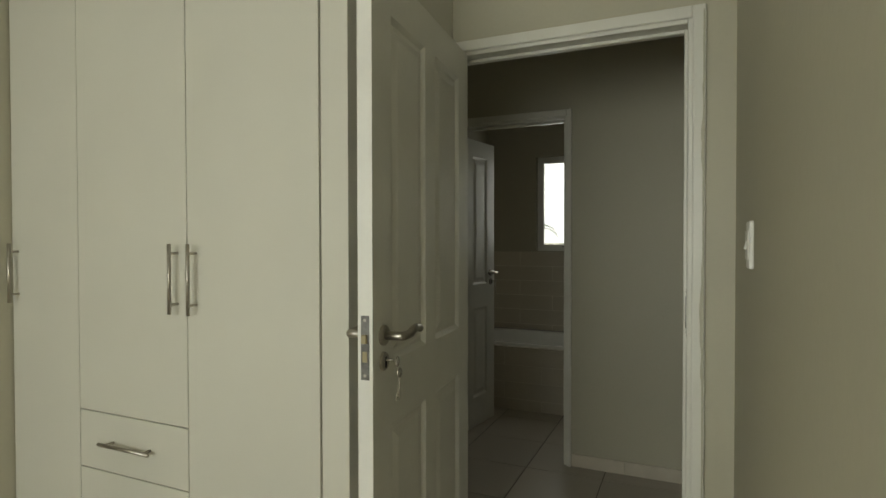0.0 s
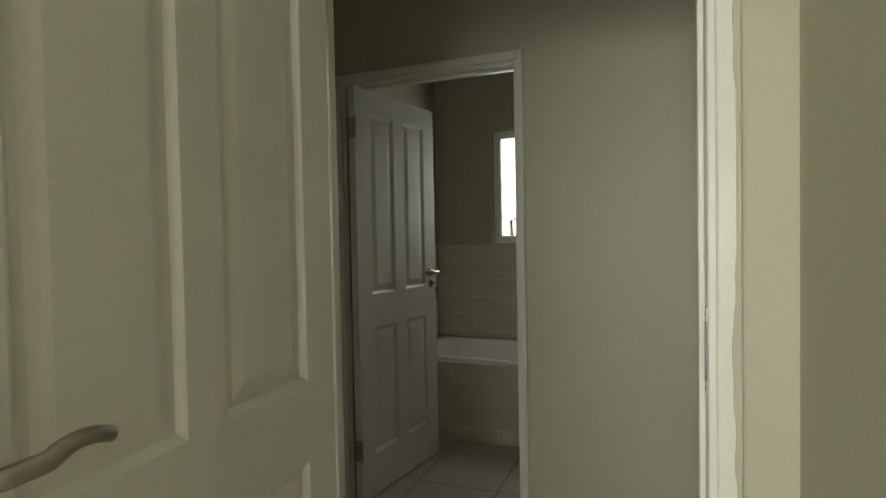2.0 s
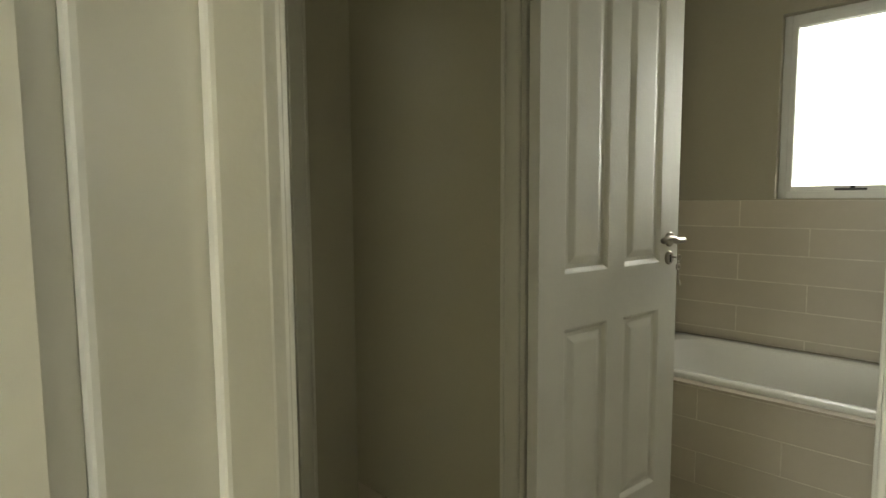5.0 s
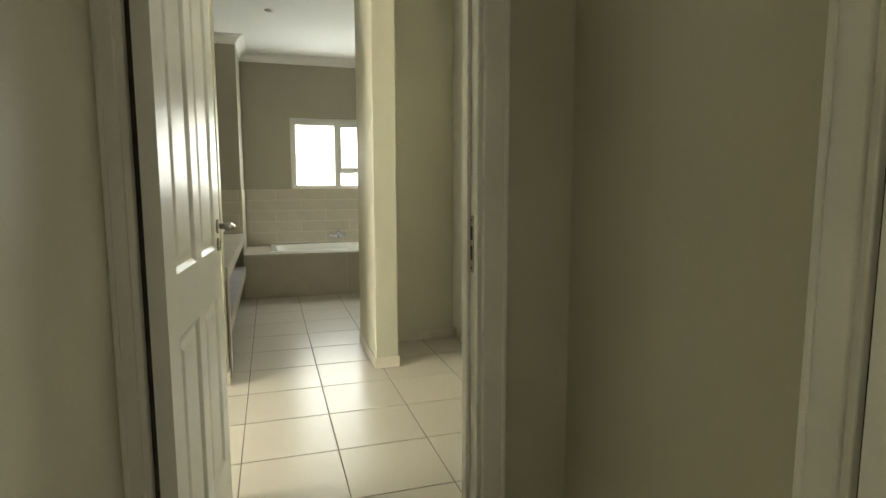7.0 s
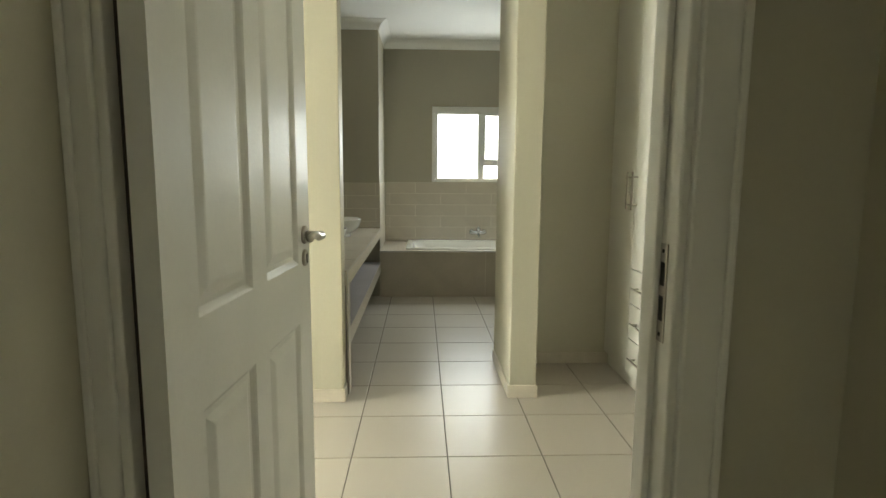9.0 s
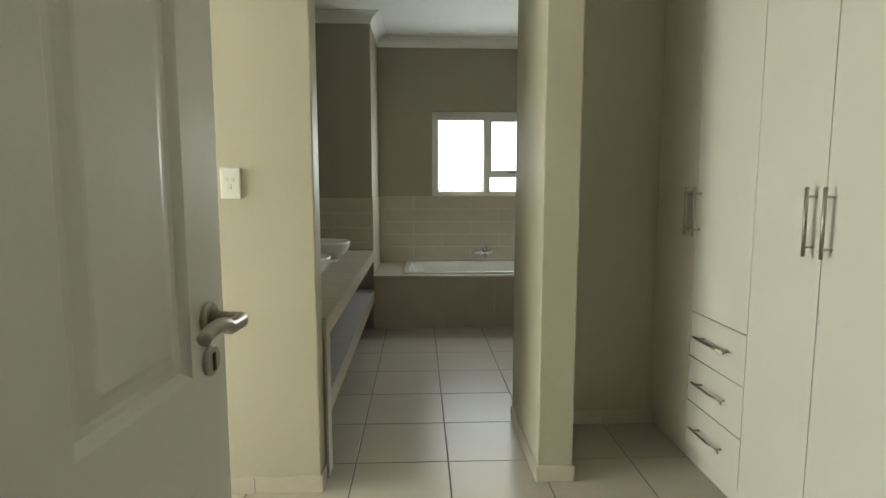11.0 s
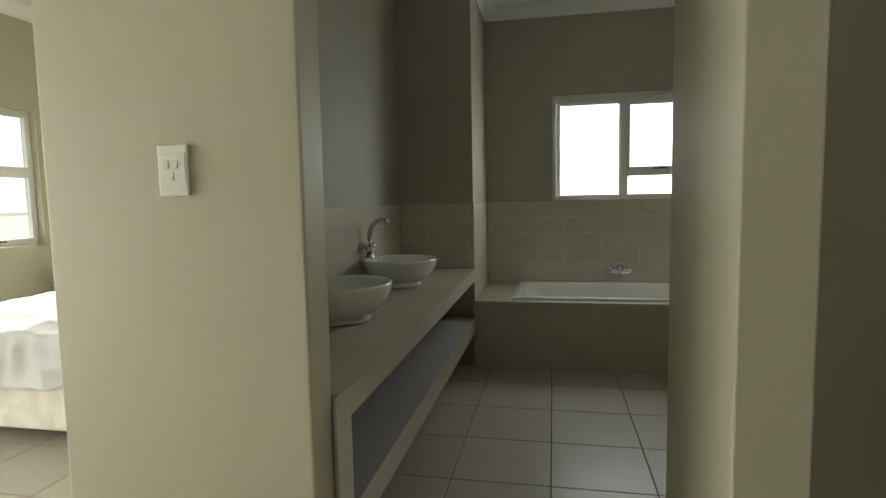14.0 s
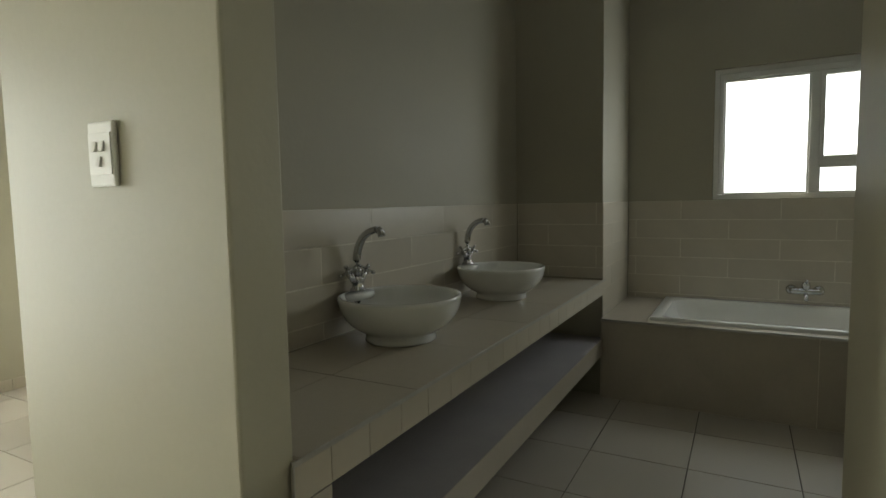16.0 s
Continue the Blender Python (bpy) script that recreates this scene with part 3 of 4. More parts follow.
wardrobe("fitted_wardrobe", -2.115, -0.695, 1.39, 0.735,
         [(-2.115, -1.727, -1), (-1.727, -1.200, 1), (-1.200, -0.695, -1)],
         "white melamine fitted wardrobe with steel bar handles and drawers", (1, (0.738, 0.536, 0.334, 0.132)), 0.13)
filler = thing("filler_panel", (-0.6495, 1.39, 0), "white melamine filler panel closing the wardrobe's end", "panel")
part("face", cube(-0.044, 0.045, 0.006, 0.024, 0.0, CORN + 0.05, bevel=0.0015), M_MELA, filler)
part("side", cube(0.025, 0.043, 0.026, 0.735, 0.0, CORN + 0.05), M_MELA, filler)
for a, b, dr, lab in ((-4.905, -4.06, (1, (0.722, 0.513, 0.302, 0.09)), "white melamine fitted wardrobe over three drawers, steel handles"),
                      (-4.06, -3.28, None, "white melamine two-door fitted wardrobe with steel bar handles"),
                      (-3.28, -2.245, None, "white melamine two-door fitted wardrobe beside the door")):
    m = (a + b) / 2 if b > -3 else {-4.905: -4.50, -4.06: -3.70}[a]
    wardrobe("tall_fitted_wardrobe", a, b, 3.965, 0.60, [(a, m, 1), (m, b, -1)], lab, dr)

# ---- bathroom: vanity, basins, bath ----
van = thing("vanity_counter", (-5.695, 2.0, 0), "beige tiled built-in vanity counter with an open shelf", "vanity")
VX, VY = -5.695, 2.0


def vpart(nm, x0, x1, y0, y1, z0, z1, m, bv=0.0, lab="", par=None):
    return part(nm, cube(x0 - VX, x1 - VX, y0 - VY, y1 - VY, z0, z1, bevel=bv), m, par or van, lab)


vpart("counter_slab", -7.048, -4.412, 1.742, 2.297, 0.638, 0.713, M_WGROUT)
vpart("end_panel", -4.492, -4.412, 1.76, 2.297, 0.0, 0.638, M_SHELF)
vpart("shelf", -7.048, -4.494, 1.742, 2.30, 0.270, 0.362, M_SHELF, 0.002, "grey cement shelf under the counter")
vpart("edge_trim", -7.048, -4.391, 2.3062, 2.3095, 0.713, 0.7245, M_TRIM, 0.0015, "pale metal edge trim")
vpart("edge_trim", -4.3915, -4.3875, 2.303, 2.3095, 0.0, 0.7245, M_TRIM, 0.0015)
xx = -4.4135
while xx > -6.97:
    x2 = max(xx - 0.43, -7.047)
    vpart("counter_tile", x2 + 0.0015, xx - 0.0015, 1.744, 2.02, 0.713, 0.722, M_COUNTER)
    vpart("counter_tile", x2 + 0.0015, xx - 0.0015, 2.0215, 2.302, 0.713, 0.722, M_COUNTER)
    xx = x2
xx = -4.3915
while xx > -6.97:
    x2 = max(xx - 0.107 if xx > -4.40 else xx - 0.132, -7.047)
    vpart("fascia_tile", x2 + 0.001, xx - 0.001, 2.297, 2.306, 0.635, 0.712, M_WTILE)
    xx = x2
for i in range(5):
    vpart("leg_tile", -4.4975, -4.3925, 2.297, 2.306, max(0.001, 0.504 - 0.1285 * i) if i < 4 else 0.001, 0.632 - 0.1285 * i, M_WTILE)
vpart("shelf_edge_trim", -7.048, -4.50, 2.300, 2.304, 0.266, 0.366, M_COUNTER, 0.001)


def basin(name, at):
    root = thing(name, at, "white porcelain bowl washbasin with chrome mixer on the counter", "washbasin", "vanity basins")
    prof = [(0.0, 0.0), (0.118, 0.0), (0.123, 0.005), (0.121, 0.014), (0.117, 0.023), (0.126, 0.032), (0.148, 0.043), (0.173, 0.062), (0.192, 0.086), (0.204, 0.112), (0.210, 0.138), (0.212, 0.149), (0.209, 0.155), (0.202, 0.155),
            (0.196, 0.144), (0.189, 0.118), (0.172, 0.086), (0.140, 0.060), (0.085, 0.046), (0.022, 0.042), (0.0, 0.042)]
    bm = bmesh.new()
    lathe(bm, [(max(r * 1.05, 0.001), z * 1.03) for r, z in prof], 56, sy=0.98)
    part("bowl", bm, M_PORC, root, smooth=True)
    bm = bmesh.new()
    lathe(bm, [(0.001, 0.0), (0.052, 0.0), (0.060, 0.012), (0.058, 0.022), (0.050, 0.026), (0.001, 0.026)], 28, (0, -0.178, 0.132), 1.25, 0.75)
    part("tap_ledge", bm, M_PORC, root, smooth=True)
    part("drain", lathe(bmesh.new(), [(0.001, 0.0), (0.022, 0.0), (0.020, 0.004), (0.001, 0.004)], 24, (0, 0, 0.0440)), M_CHROME, root)
    of = part("overflow_ring", disc(bmesh.new(), 0, 0.122, -0.196, -0.183, 0.014, 20), M_CHROME, root, "chrome overflow ring")
    part("overflow_hole", disc(bmesh.new(), 0, 0.122, -0.1832, -0.1822, 0.008, 16), M_DARK, of)
    b = (0, -0.185, 0.160)
    bm = lathe(bmesh.new(), [(0.001, 0.0), (0.030, 0.0), (0.030, 0.007), (0.023, 0.013), (0.020, 0.032), (0.025, 0.042), (0.019, 0.054), (0.001, 0.058)], 24, b)
    mixer = part("mixer_body", bm, M_CHROME, root, "chrome two-handle swan-neck mixer", smooth=True)
    up = [(0, -0.185, 0.205), (0, -0.187, 0.245)] + arc((0, -0.186, 0.275), (0, -0.178, 0.372), (0, -0.100, 0.386), 8) + [(0, -0.083, 0.384)]
    n = len(up)
    part("spout", tube(bmesh.new(), up, 0.013, 14, radii=[0.0165 - 0.004 * i / n for i in range(n)]), M_CHROME, mixer, smooth=True)
    part("spout_tip", tube(bmesh.new(), [(0, -0.088, 0.387), (0, -0.075, 0.378), (0, -0.072, 0.362)], 0.0145, 12), M_CHROME, mixer, smooth=True)
    for s in (-1, 1):
        bm = tube(bmesh.new(), [(s * 0.010, -0.185, 0.188), (s * 0.034, -0.185, 0.213), (s * 0.047, -0.185, 0.227)], 0.012, 12, radii=[0.015, 0.012, 0.0145])
        arm = part("tap_arm", bm, M_CHROME, mixer, smooth=True)
        c = Vector((s * 0.052, -0.185, 0.232))
        d = Vector((s * 0.70, 0, 0.714))
        e1, e2 = Vector((0, 1, 0)), d.cross(Vector((0, 1, 0)))
        bm = tube(bmesh.new(), [c - d * 0.004, c + d * 0.012], 0.008, 12)
        for e in (e1 + e2, e1 - e2):
            e = e.normalized()
            tube(bm, [c + d * 0.005 - e * 0.029, c + d * 0.005 + e * 0.029], 0.0055, 8)
            for q in (-1, 1):
                bmesh.ops.create_icosphere(bm, subdivisions=2, radius=0.0082, matrix=Matrix.Translation(c + d * 0.005 + e * 0.029 * q))
        part("cross_handle", bm, M_CHROME, mixer, smooth=True)
    return root


first = basin("washbasin", (-5.285, 1.972, 0.7225))
copy_thing(first, pose(-6.215, 1.972, 0.7225))


def bathtub(name, x0, x1, y0, y1, z, label, along):
    """An inset tub with a flat rim and a hollow bowl."""
    root = thing(name, ((x0 + x1) / 2, (y0 + y1) / 2, z), label, "bathtub")
    w, l = (x1 - x0) / 2, (y1 - y0) / 2
    bm = bmesh.new()

    def ring(hw, hl, zz, r, n=6):
        vs = []
        for cx, cy, a0 in ((hw - r, hl - r, 0), (-hw + r, hl - r, 90), (-hw + r, -hl + r, 180), (hw - r, -hl + r, 270)):
            for i in range(n + 1):
                a = radians(a0 + 90 * i / n)
                vs.append(bm.verts.new((cx + r * math.cos(a), cy + r * math.sin(a), zz)))
        return vs
    rings = [ring(w, l, 0.0, 0.012), ring(w, l, 0.016, 0.014), ring(w - 0.006, l - 0.006, 0.022, 0.018), ring(w - 0.045, l - 0.05, 0.020, 0.06),
             ring(w - 0.058, l - 0.065, 0.012, 0.11), ring(w - 0.075, l - 0.09, -0.05, 0.14), ring(w - 0.11, l - 0.17, -0.28, 0.16), ring(w - 0.16, l - 0.24, -0.335, 0.13)]
    bowl, deep = bmesh.new(), []
    for a in rings[4:]:
        deep.append([bowl.verts.new(v.co) for v in a])
    for mesh, loops in ((bm, rings[:5]), (bowl, deep)):
        for a, b in zip(loops, loops[1:]):
            for i in range(len(a)):
                mesh.faces.new((a[i], a[(i + 1) % len(a)], b[(i + 1) % len(b)], b[i]))
    bowl.faces.new(deep[-1])
    for a in rings[5:]:
        for v in a:
            bm.verts.remove(v)
    part("rim", bm, M_TUB, root, smooth=True)
    tub = part("bowl", bowl, M_TUB, root, smooth=True)
    end = (0, l - 0.32, -0.335) if along == "y" else (w - 0.32, 0, -0.335)
    part("drain", lathe(bmesh.new(), [(0.001, 0.0), (0.030, 0.0), (0.027, 0.004), (0.001, 0.005)], 24, end), M_CHROME, tub, "chrome waste ring")
    return root


bathtub("bathtub", -7.865, -7.07, 2.56, 4.18, 0.487, "white acrylic bathtub set into a tiled surround", "y")
sur = thing("bath_surround", (-6.995, 3.4, 0), "beige tiled surround boxing in the bathtub", "bath surround")


def tile_wall(parent, along, plane, s, a, b, z0, z1, length=0.60, height=0.132, origin=(0.0, 0.0), mat_t=None, nm="wall_tile", thick=0.0016):
    """Running-bond tiles proud of a face; along 'x' or 'y'; s the way the face looks; z1 is the top line from which rows count down."""
    mat_t = mat_t or M_WTILE
    cache = {}
    row, top = 0, z1
    g = 0.0012
    while top > z0 + 0.012:
        low = max(z0, top - height)
        st = a - ((origin[0] + (row % 2) * length / 2) % length)
        while st < b - 0.004:
            p0, p1 = max(st, a) + g, min(st + length, b) - g
            if p1 - p0 > 0.006:
                key = (round(p1 - p0, 4), round(top - low, 4))
                if key not in cache:
                    hw, hh = key[0] / 2, key[1] / 2 - g
                    bm = bmesh.new()
                    bv = 0.0022
                    c = (-hw, hw, 0, s * thick, -hh, hh) if along == "x" else (0, s * thick, -hw, hw, -hh, hh)
                    f = (-hw + bv, hw - bv, -hh + bv, hh - bv)
                    back = [(-hw, -hh), (hw, -hh), (hw, hh), (-hw, hh)]
                    front = [(f[0], f[2]), (f[1], f[2]), (f[1], f[3]), (f[0], f[3])]

                    def v(u, w_, d):
                        return bm.verts.new((u, d, w_) if along == "x" else (d, u, w_))
                    r0 = [v(*q, 0) for q in back]
                    r1 = [v(*q, s * (thick - 0.0018)) for q in back]
                    r2 = [v(*q, s * thick) for q in front]
                    for A, B in ((r0, r1), (r1, r2)):
                        for i in range(4):
                            bm.faces.new((A[i], A[(i + 1) % 4], B[(i + 1) % 4], B[i]))
                    bm.faces.new(r2)
                    cache[key] = mesh_of(nm, bm, mat_t)
                ob = new(nm, cache[key])
                ob.parent = parent
                mid = ((p0 + p1) / 2, plane) if along == "x" else (plane, (p0 + p1) / 2)
                inv = parent.matrix_world.translation
                ob.location = (mid[0] - inv.x, mid[1] - inv.y, (top + low) / 2 - inv.z)
            st += length
        top -= height
        row += 1


part("front_wall", cube(-0.05, -0.008, 2.292 - 3.4, 4.568 - 3.4, 0.0, 0.470), M_WGROUT, sur)
part("ledge", cube(-0.873, -0.052, 2.292 - 3.4, 2.60 - 3.4, 0.40, 0.4785), M_WGROUT, sur)
part("ledge", cube(-0.873, -0.052, 4.10 - 3.4, 4.568 - 3.4, 0.40, 0.4785), M_WGROUT, sur)
part("ledge_strip", cube(-0.0915, -0.0515, 2.602 - 3.4, 4.098 - 3.4, 0.40, 0.4785), M_WGROUT, sur)
part("ledge_tile", cube(-0.873, -0.004, 2.294 - 3.4, 2.543 - 3.4, 0.4795, 0.4868, bevel=0.001), M_COUNTER, sur)
part("ledge_tile", cube(-0.0740, -0.004, 2.5455 - 3.4, 3.36 - 3.4, 0.4795, 0.4868, bevel=0.001), M_COUNTER, sur)
part("ledge_tile", cube(-0.0740, -0.004, 3.3625 - 3.4, 4.18 - 3.4, 0.4795, 0.4868, bevel=0.001), M_COUNTER, sur)
part("ledge_tile", cube(-0.873, -0.004, 4.1825 - 3.4, 4.56 - 3.4, 0.4795, 0.4868, bevel=0.001), M_COUNTER, sur)
part("edge_trim", cube(-0.0035, 0.003, 2.292 - 3.4, 4.568 - 3.4, 0.474, 0.4885, bevel=0.001), M_TRIM, sur, "pale metal edge trim")
tile_wall(sur, "y", -7.003, 1, 2.294, 4.566, 0.0, 0.473, 1.20, 0.48, (0.1, 0), M_COUNTER, "front_tile")

tapb = thing("bath_mixer", (-7.862, 3.395, 0.60), "chrome wall-mounted bath mixer on the tiles", "tap")
for s in (-1, 1):
    part("wall_rose", tube(bmesh.new(), [(-0.002, s * 0.075, 0), (0.012, s * 0.075, 0)], 0.030, 20, radii=[0.032, 0.024]), M_CHROME, tapb, smooth=True)
    part("inlet", tube(bmesh.new(), [(0.012, s * 0.075, 0), (0.05, s * 0.070, 0), (0.062, s * 0.05, 0)], 0.014, 12), M_CHROME, tapb, smooth=True)
part("valve_body", tube(bmesh.new(), [(0.062, -0.085, 0), (0.062, -0.075, 0), (0.062, 0.075, 0), (0.062, 0.085, 0)], 0.020, 16, radii=[0.014, 0.020, 0.020, 0.014]), M_CHROME, tapb, smooth=True)
part("cartridge", lathe(bmesh.new(), [(0.001, 0.0), (0.022, 0.0), (0.024, 0.03), (0.020, 0.045), (0.001, 0.048)], 20, (0.062, 0, 0.012)), M_CHROME, tapb, smooth=True)
part("lever", tube(bmesh.new(), [(0.06, 0, 0.055), (0.085, 0, 0.068), (0.12, 0, 0.072)], 0.009, 10, 0.6), M_CHROME, tapb, smooth=True)
part("spout", tube(bmesh.new(), [(0.062, 0, -0.012), (0.075, 0, -0.03), (0.12, 0, -0.045)], 0.012, 12), M_CHROME, tapb, smooth=True)

# ---- second bathroom ----
bathtub2 = bathtub("bathtub", -1.485, 0.36, 4.36, 5.065, 0.492, "white acrylic bathtub boxed in with beige tiles", "x")
sur2 = thing("bath_surround", (-0.55, 4.31, 0), "beige tiled surround of the second bathtub", "bath surround")
part("front_wall", cube(-0.948, 0.948, 0.008, 0.046, 0.0, 0.480), M_WGROUT, sur2)
part("ledge", cube(-0.948, 0.948, 0.004, 0.052, 0.481, 0.4915, bevel=0.001), M_COUNTER, sur2)
tile_wall(sur2, "x", 4.318, -1, -1.498, 0.398, 0.0, 0.480, 0.60, 0.132, (0.2, 0), None, "front_tile")

# ---- wall tiling ----


def tiling(name, along, plane, s, a, b, z0, z1, origin=0.0, label="beige running-bond wall tiles with pale grout"):
    root = thing(name, (0, 0, 0), label, "wall tiles")
    root["kind"] = "structure"
    d = sorted((plane + s * 0.001, plane + s * 0.0045))
    c = (a, b, *d) if along == "x" else (*d, a, b)
    part("grout", cube(*c, z0, z1 - 0.001), M_WGROUT, root)
    tile_wall(root, along, plane + s * 0.0035, s, a, b, z0, z1, origin=(origin, 0))
    return root


tiling("tiles_bath_west", "y", -7.87, 1, 2.30, 4.565, 0.489, 1.186, 0.25)
tiling("tiles_bath_block_side", "x", 2.29, 1, -7.858, -7.044, 0.489, 1.186, 0.33)
tiling("tiles_vanity_end", "y", -7.05, 1, 1.752, 2.292, 0.727, 1.186, 0.1)
tiling("tiles_vanity_back", "x", 1.74, 1, -7.038, -4.415, 0.727, 1.186, 0.2)
tiling("tiles_second_bath_north", "x", 5.08, -1, -1.488, 0.39, 0.516, 1.222, 0.3)
tiling("tiles_second_bath_west", "y", -1.50, 1, 3.52, 5.068, 0.516, 1.222, 0.1)

# ---- bedroom ----
bed = thing("bed", (-6.25, 0.075, 0), "double bed with a cream base and rumpled grey duvet", "bed")


def rumple(bm, amp, scale, seed, drop=0.0):
    for v in bm.verts:
        q = Vector((v.co.x * scale, v.co.y * scale, v.co.z * scale + seed))
        v.co += Vector((noise.noise(q), noise.noise(q + Vector((9, 0, 0))), noise.noise(q + Vector((0, 9, 0))))) * amp


def cloth_box(x0, x1, y0, y1, z0, z1, n, r=0.04):
    """A soft box, closely divided so that it can be rumpled."""
    bm = bmesh.new()
    bmesh.ops.create_grid(bm, x_segments=n, y_segments=n, size=0.5)
    for v in bm.verts:
        u, w = v.co.x * 2, v.co.y * 2

        def fold(t, lo, hi):
            span, over = (hi - lo) / 2, (z1 - z0)
            s = abs(t) * (span + over)
            return math.copysign(min(s, span), t), max(0.0, s - span)
        px, dx = fold(u, x0, x1)
        py, dy = fold(w, y0, y1)
        z = z1 - max(dx, dy) - 0.5 * min(dx, dy)
        flare = 0.035 * noise.noise(Vector((px * 7, py * 7, z * 1.5))) + 0.02 * max(dx, dy)
        v.co = Vector(((x0 + x1) / 2 + px + math.copysign(flare if dx > 0.01 else 0, px), (y0 + y1) / 2 + py + math.copysign(flare if dy > 0.01 else 0, py), z))
    return bm


part("base", cube(-0.88, 0.88, -0.785, 0.785, 0.085, 0.345, bevel=0.02), M_BASE, bed, "cream cloth divan base")
part("mattress", cube(-0.88, 0.88, -0.785, 0.785, 0.347, 0.575, bevel=0.04), M_BASE, bed, "cream quilted mattress")
duv = cloth_box(-0.885, 0.90, -0.80, 0.80, 0.33, 0.60, 110)
rumple(duv, 0.032, 5.0, 3.0)
rumple(duv, 0.010, 15.0, 8.0)
dob = part("duvet", duv, M_LINEN, bed, "grey and white striped rumpled duvet", smooth=True)
dob.data.materials.append(M_STRIPE)
for p in dob.data.polygons:
    t = p.center.x * 6.5
    if p.center.z > 0.5 and (t - math.floor(t)) < 0.45 and p.center.x < 0.70:
        p.material_index = 1
for sx in (-0.80, 0.835):
    for sy in (-0.735, 0.735):
        part("castor", lathe(bmesh.new(), [(0.001, 0.0), (0.032, 0.0), (0.044, 0.015), (0.046, 0.055), (0.036, 0.075), (0.03, 0.088), (0.001, 0.088)], 20, (sx, sy, 0)), M_RUBBER, bed, "black castor", smooth=True)
tab = thing("bedside_table", (-6.98, -0.90, 0), "grey-brown wooden bedside table by the bed", "table")
part("tabletop", cube(-0.20, 0.20, -0.2, 0.2, 0.615, 0.645, bevel=0.004), M_WOOD, tab)
for sx in (-0.17, 0.17):
    for sy in (-0.17, 0.17):
        part("leg", cube(sx - 0.018, sx + 0.018, sy - 0.018, sy + 0.018, 0.0, 0.615, bevel=0.003), M_WOOD, tab)

# ---- switches and small fixtures ----


def switch_plate(name, at, turn, w, h, rockers, label):
    """A rounded plate on a wall; its face looks along local +y."""
    root = thing(name, at, label, "light switch", turn=turn)
    part("plate", cube(-w / 2, w / 2, 0.0005, 0.011, -h / 2, h / 2, bevel=0.004), M_PLASTIC, root)
    part("cover", cube(-w / 2 + 0.005, w / 2 - 0.005, 0.0112, 0.0135, -h / 2 + 0.022, h / 2 - 0.022, bevel=0.0008), M_PLASTIC, root)
    for u, v in rockers:
        bm = cube(u - 0.0062, u + 0.0062, 0.0136, 0.019, v - 0.010, v + 0.010, bevel=0.001)
        for q in bm.verts:
            if q.co.y > 0.017:
                q.co.y -= 0.004 * (1 if q.co.z > v else 0)
        part("rocker", bm, M_PLASTIC, root)
    return root


switch_plate("light_switch", (0.3715, 1.585, 1.318), 90, 0.072, 0.110, [(0.0, 0.0)], "white plastic one-rocker light switch on the wall")
switch_plate("light_switch", (-4.2845, 1.966, 1.304), -90, 0.080, 0.122, [(-0.011, 0.014), (0.013, 0.014), (0.001, -0.014)], "white plastic three-rocker light switch on the wall")

dl = thing("downlight", (-6.05, 2.63, 2.778), "small recessed chrome ceiling downlight, off", "ceiling light")
part("ring", lathe(bmesh.new(), [(0.030, 0.0), (0.042, -0.001), (0.044, -0.005), (0.030, -0.006)], 28), M_CHROME, dl, smooth=True)
part("lamp", lathe(bmesh.new(), [(0.001, -0.001), (0.029, -0.001), (0.029, -0.004), (0.001, -0.006)], 24), M_DARK, dl)

# ---- skirtings ----


def skirting(name, along, plane, s, a, b, step=0.432, start=0.0):
    root = thing(name, (0, 0, 0), "beige tile skirting along the wall", "skirting")
    root["kind"] = "structure"
    p = a
    first_len = step - start
    while p < b - 0.004:
        q = min(b, p + (first_len if p == a and start else step))
        d = sorted((plane + s * 0.0005, plane + s * 0.009))
        c = (p + 0.0015, q - 0.0015, *d) if along == "x" else (*d, p + 0.0015, q - 0.0015)
        part("skirting_tile", cube(*c, 0.001, 0.075, bevel=0.0015), M_SKIRT, root)
        p = q


skirting("baseboard_pier_end", "y", -4.325, 1, 3.217, 3.389)
skirting("baseboard_pier_bath", "x", 3.225, -1, -5.0, -4.326, start=0.2)
skirting("baseboard_pier_alcove", "x", 3.38, 1, -4.90, -4.326)
skirting("baseboard_alcove", "y", -4.91, 1, 3.392, 3.99, start=0.12)
skirting("baseboard_switch_face", "y", -4.285, 1, 1.582, 2.299)
skirting("baseboard_switch_end", "x", 2.29, 1, -4.383, -4.286)
skirting("baseboard_bedroom_north", "x", 1.59, -1, -7.19, -4.286)
skirting("baseboard_bedroom_west", "y", -7.20, 1, -1.24, 1.58)
skirting("baseboard_bedroom_south", "x", -1.25, 1, -7.19, -2.29)
skirting("baseboard_lobby_north", "x", 3.40, -1, -0.392, 1.69, 0.43, 0.131)
skirting("baseboard_lobby_north_west", "x", 3.40, -1, -2.11, -1.358)
skirting("baseboard_lobby_south", "x", 2.222, 1, 0.28, 1.69)
skirting("baseboard_lobby_south_west", "x", 2.222, 1, -2.11, -0.65)
skirting("baseboard_second_bedroom_east", "y", 0.372, -1, -2.16, 2.128)
skirting("baseboard_suite_east", "y", -2.24, -1, -1.24, 2.23)

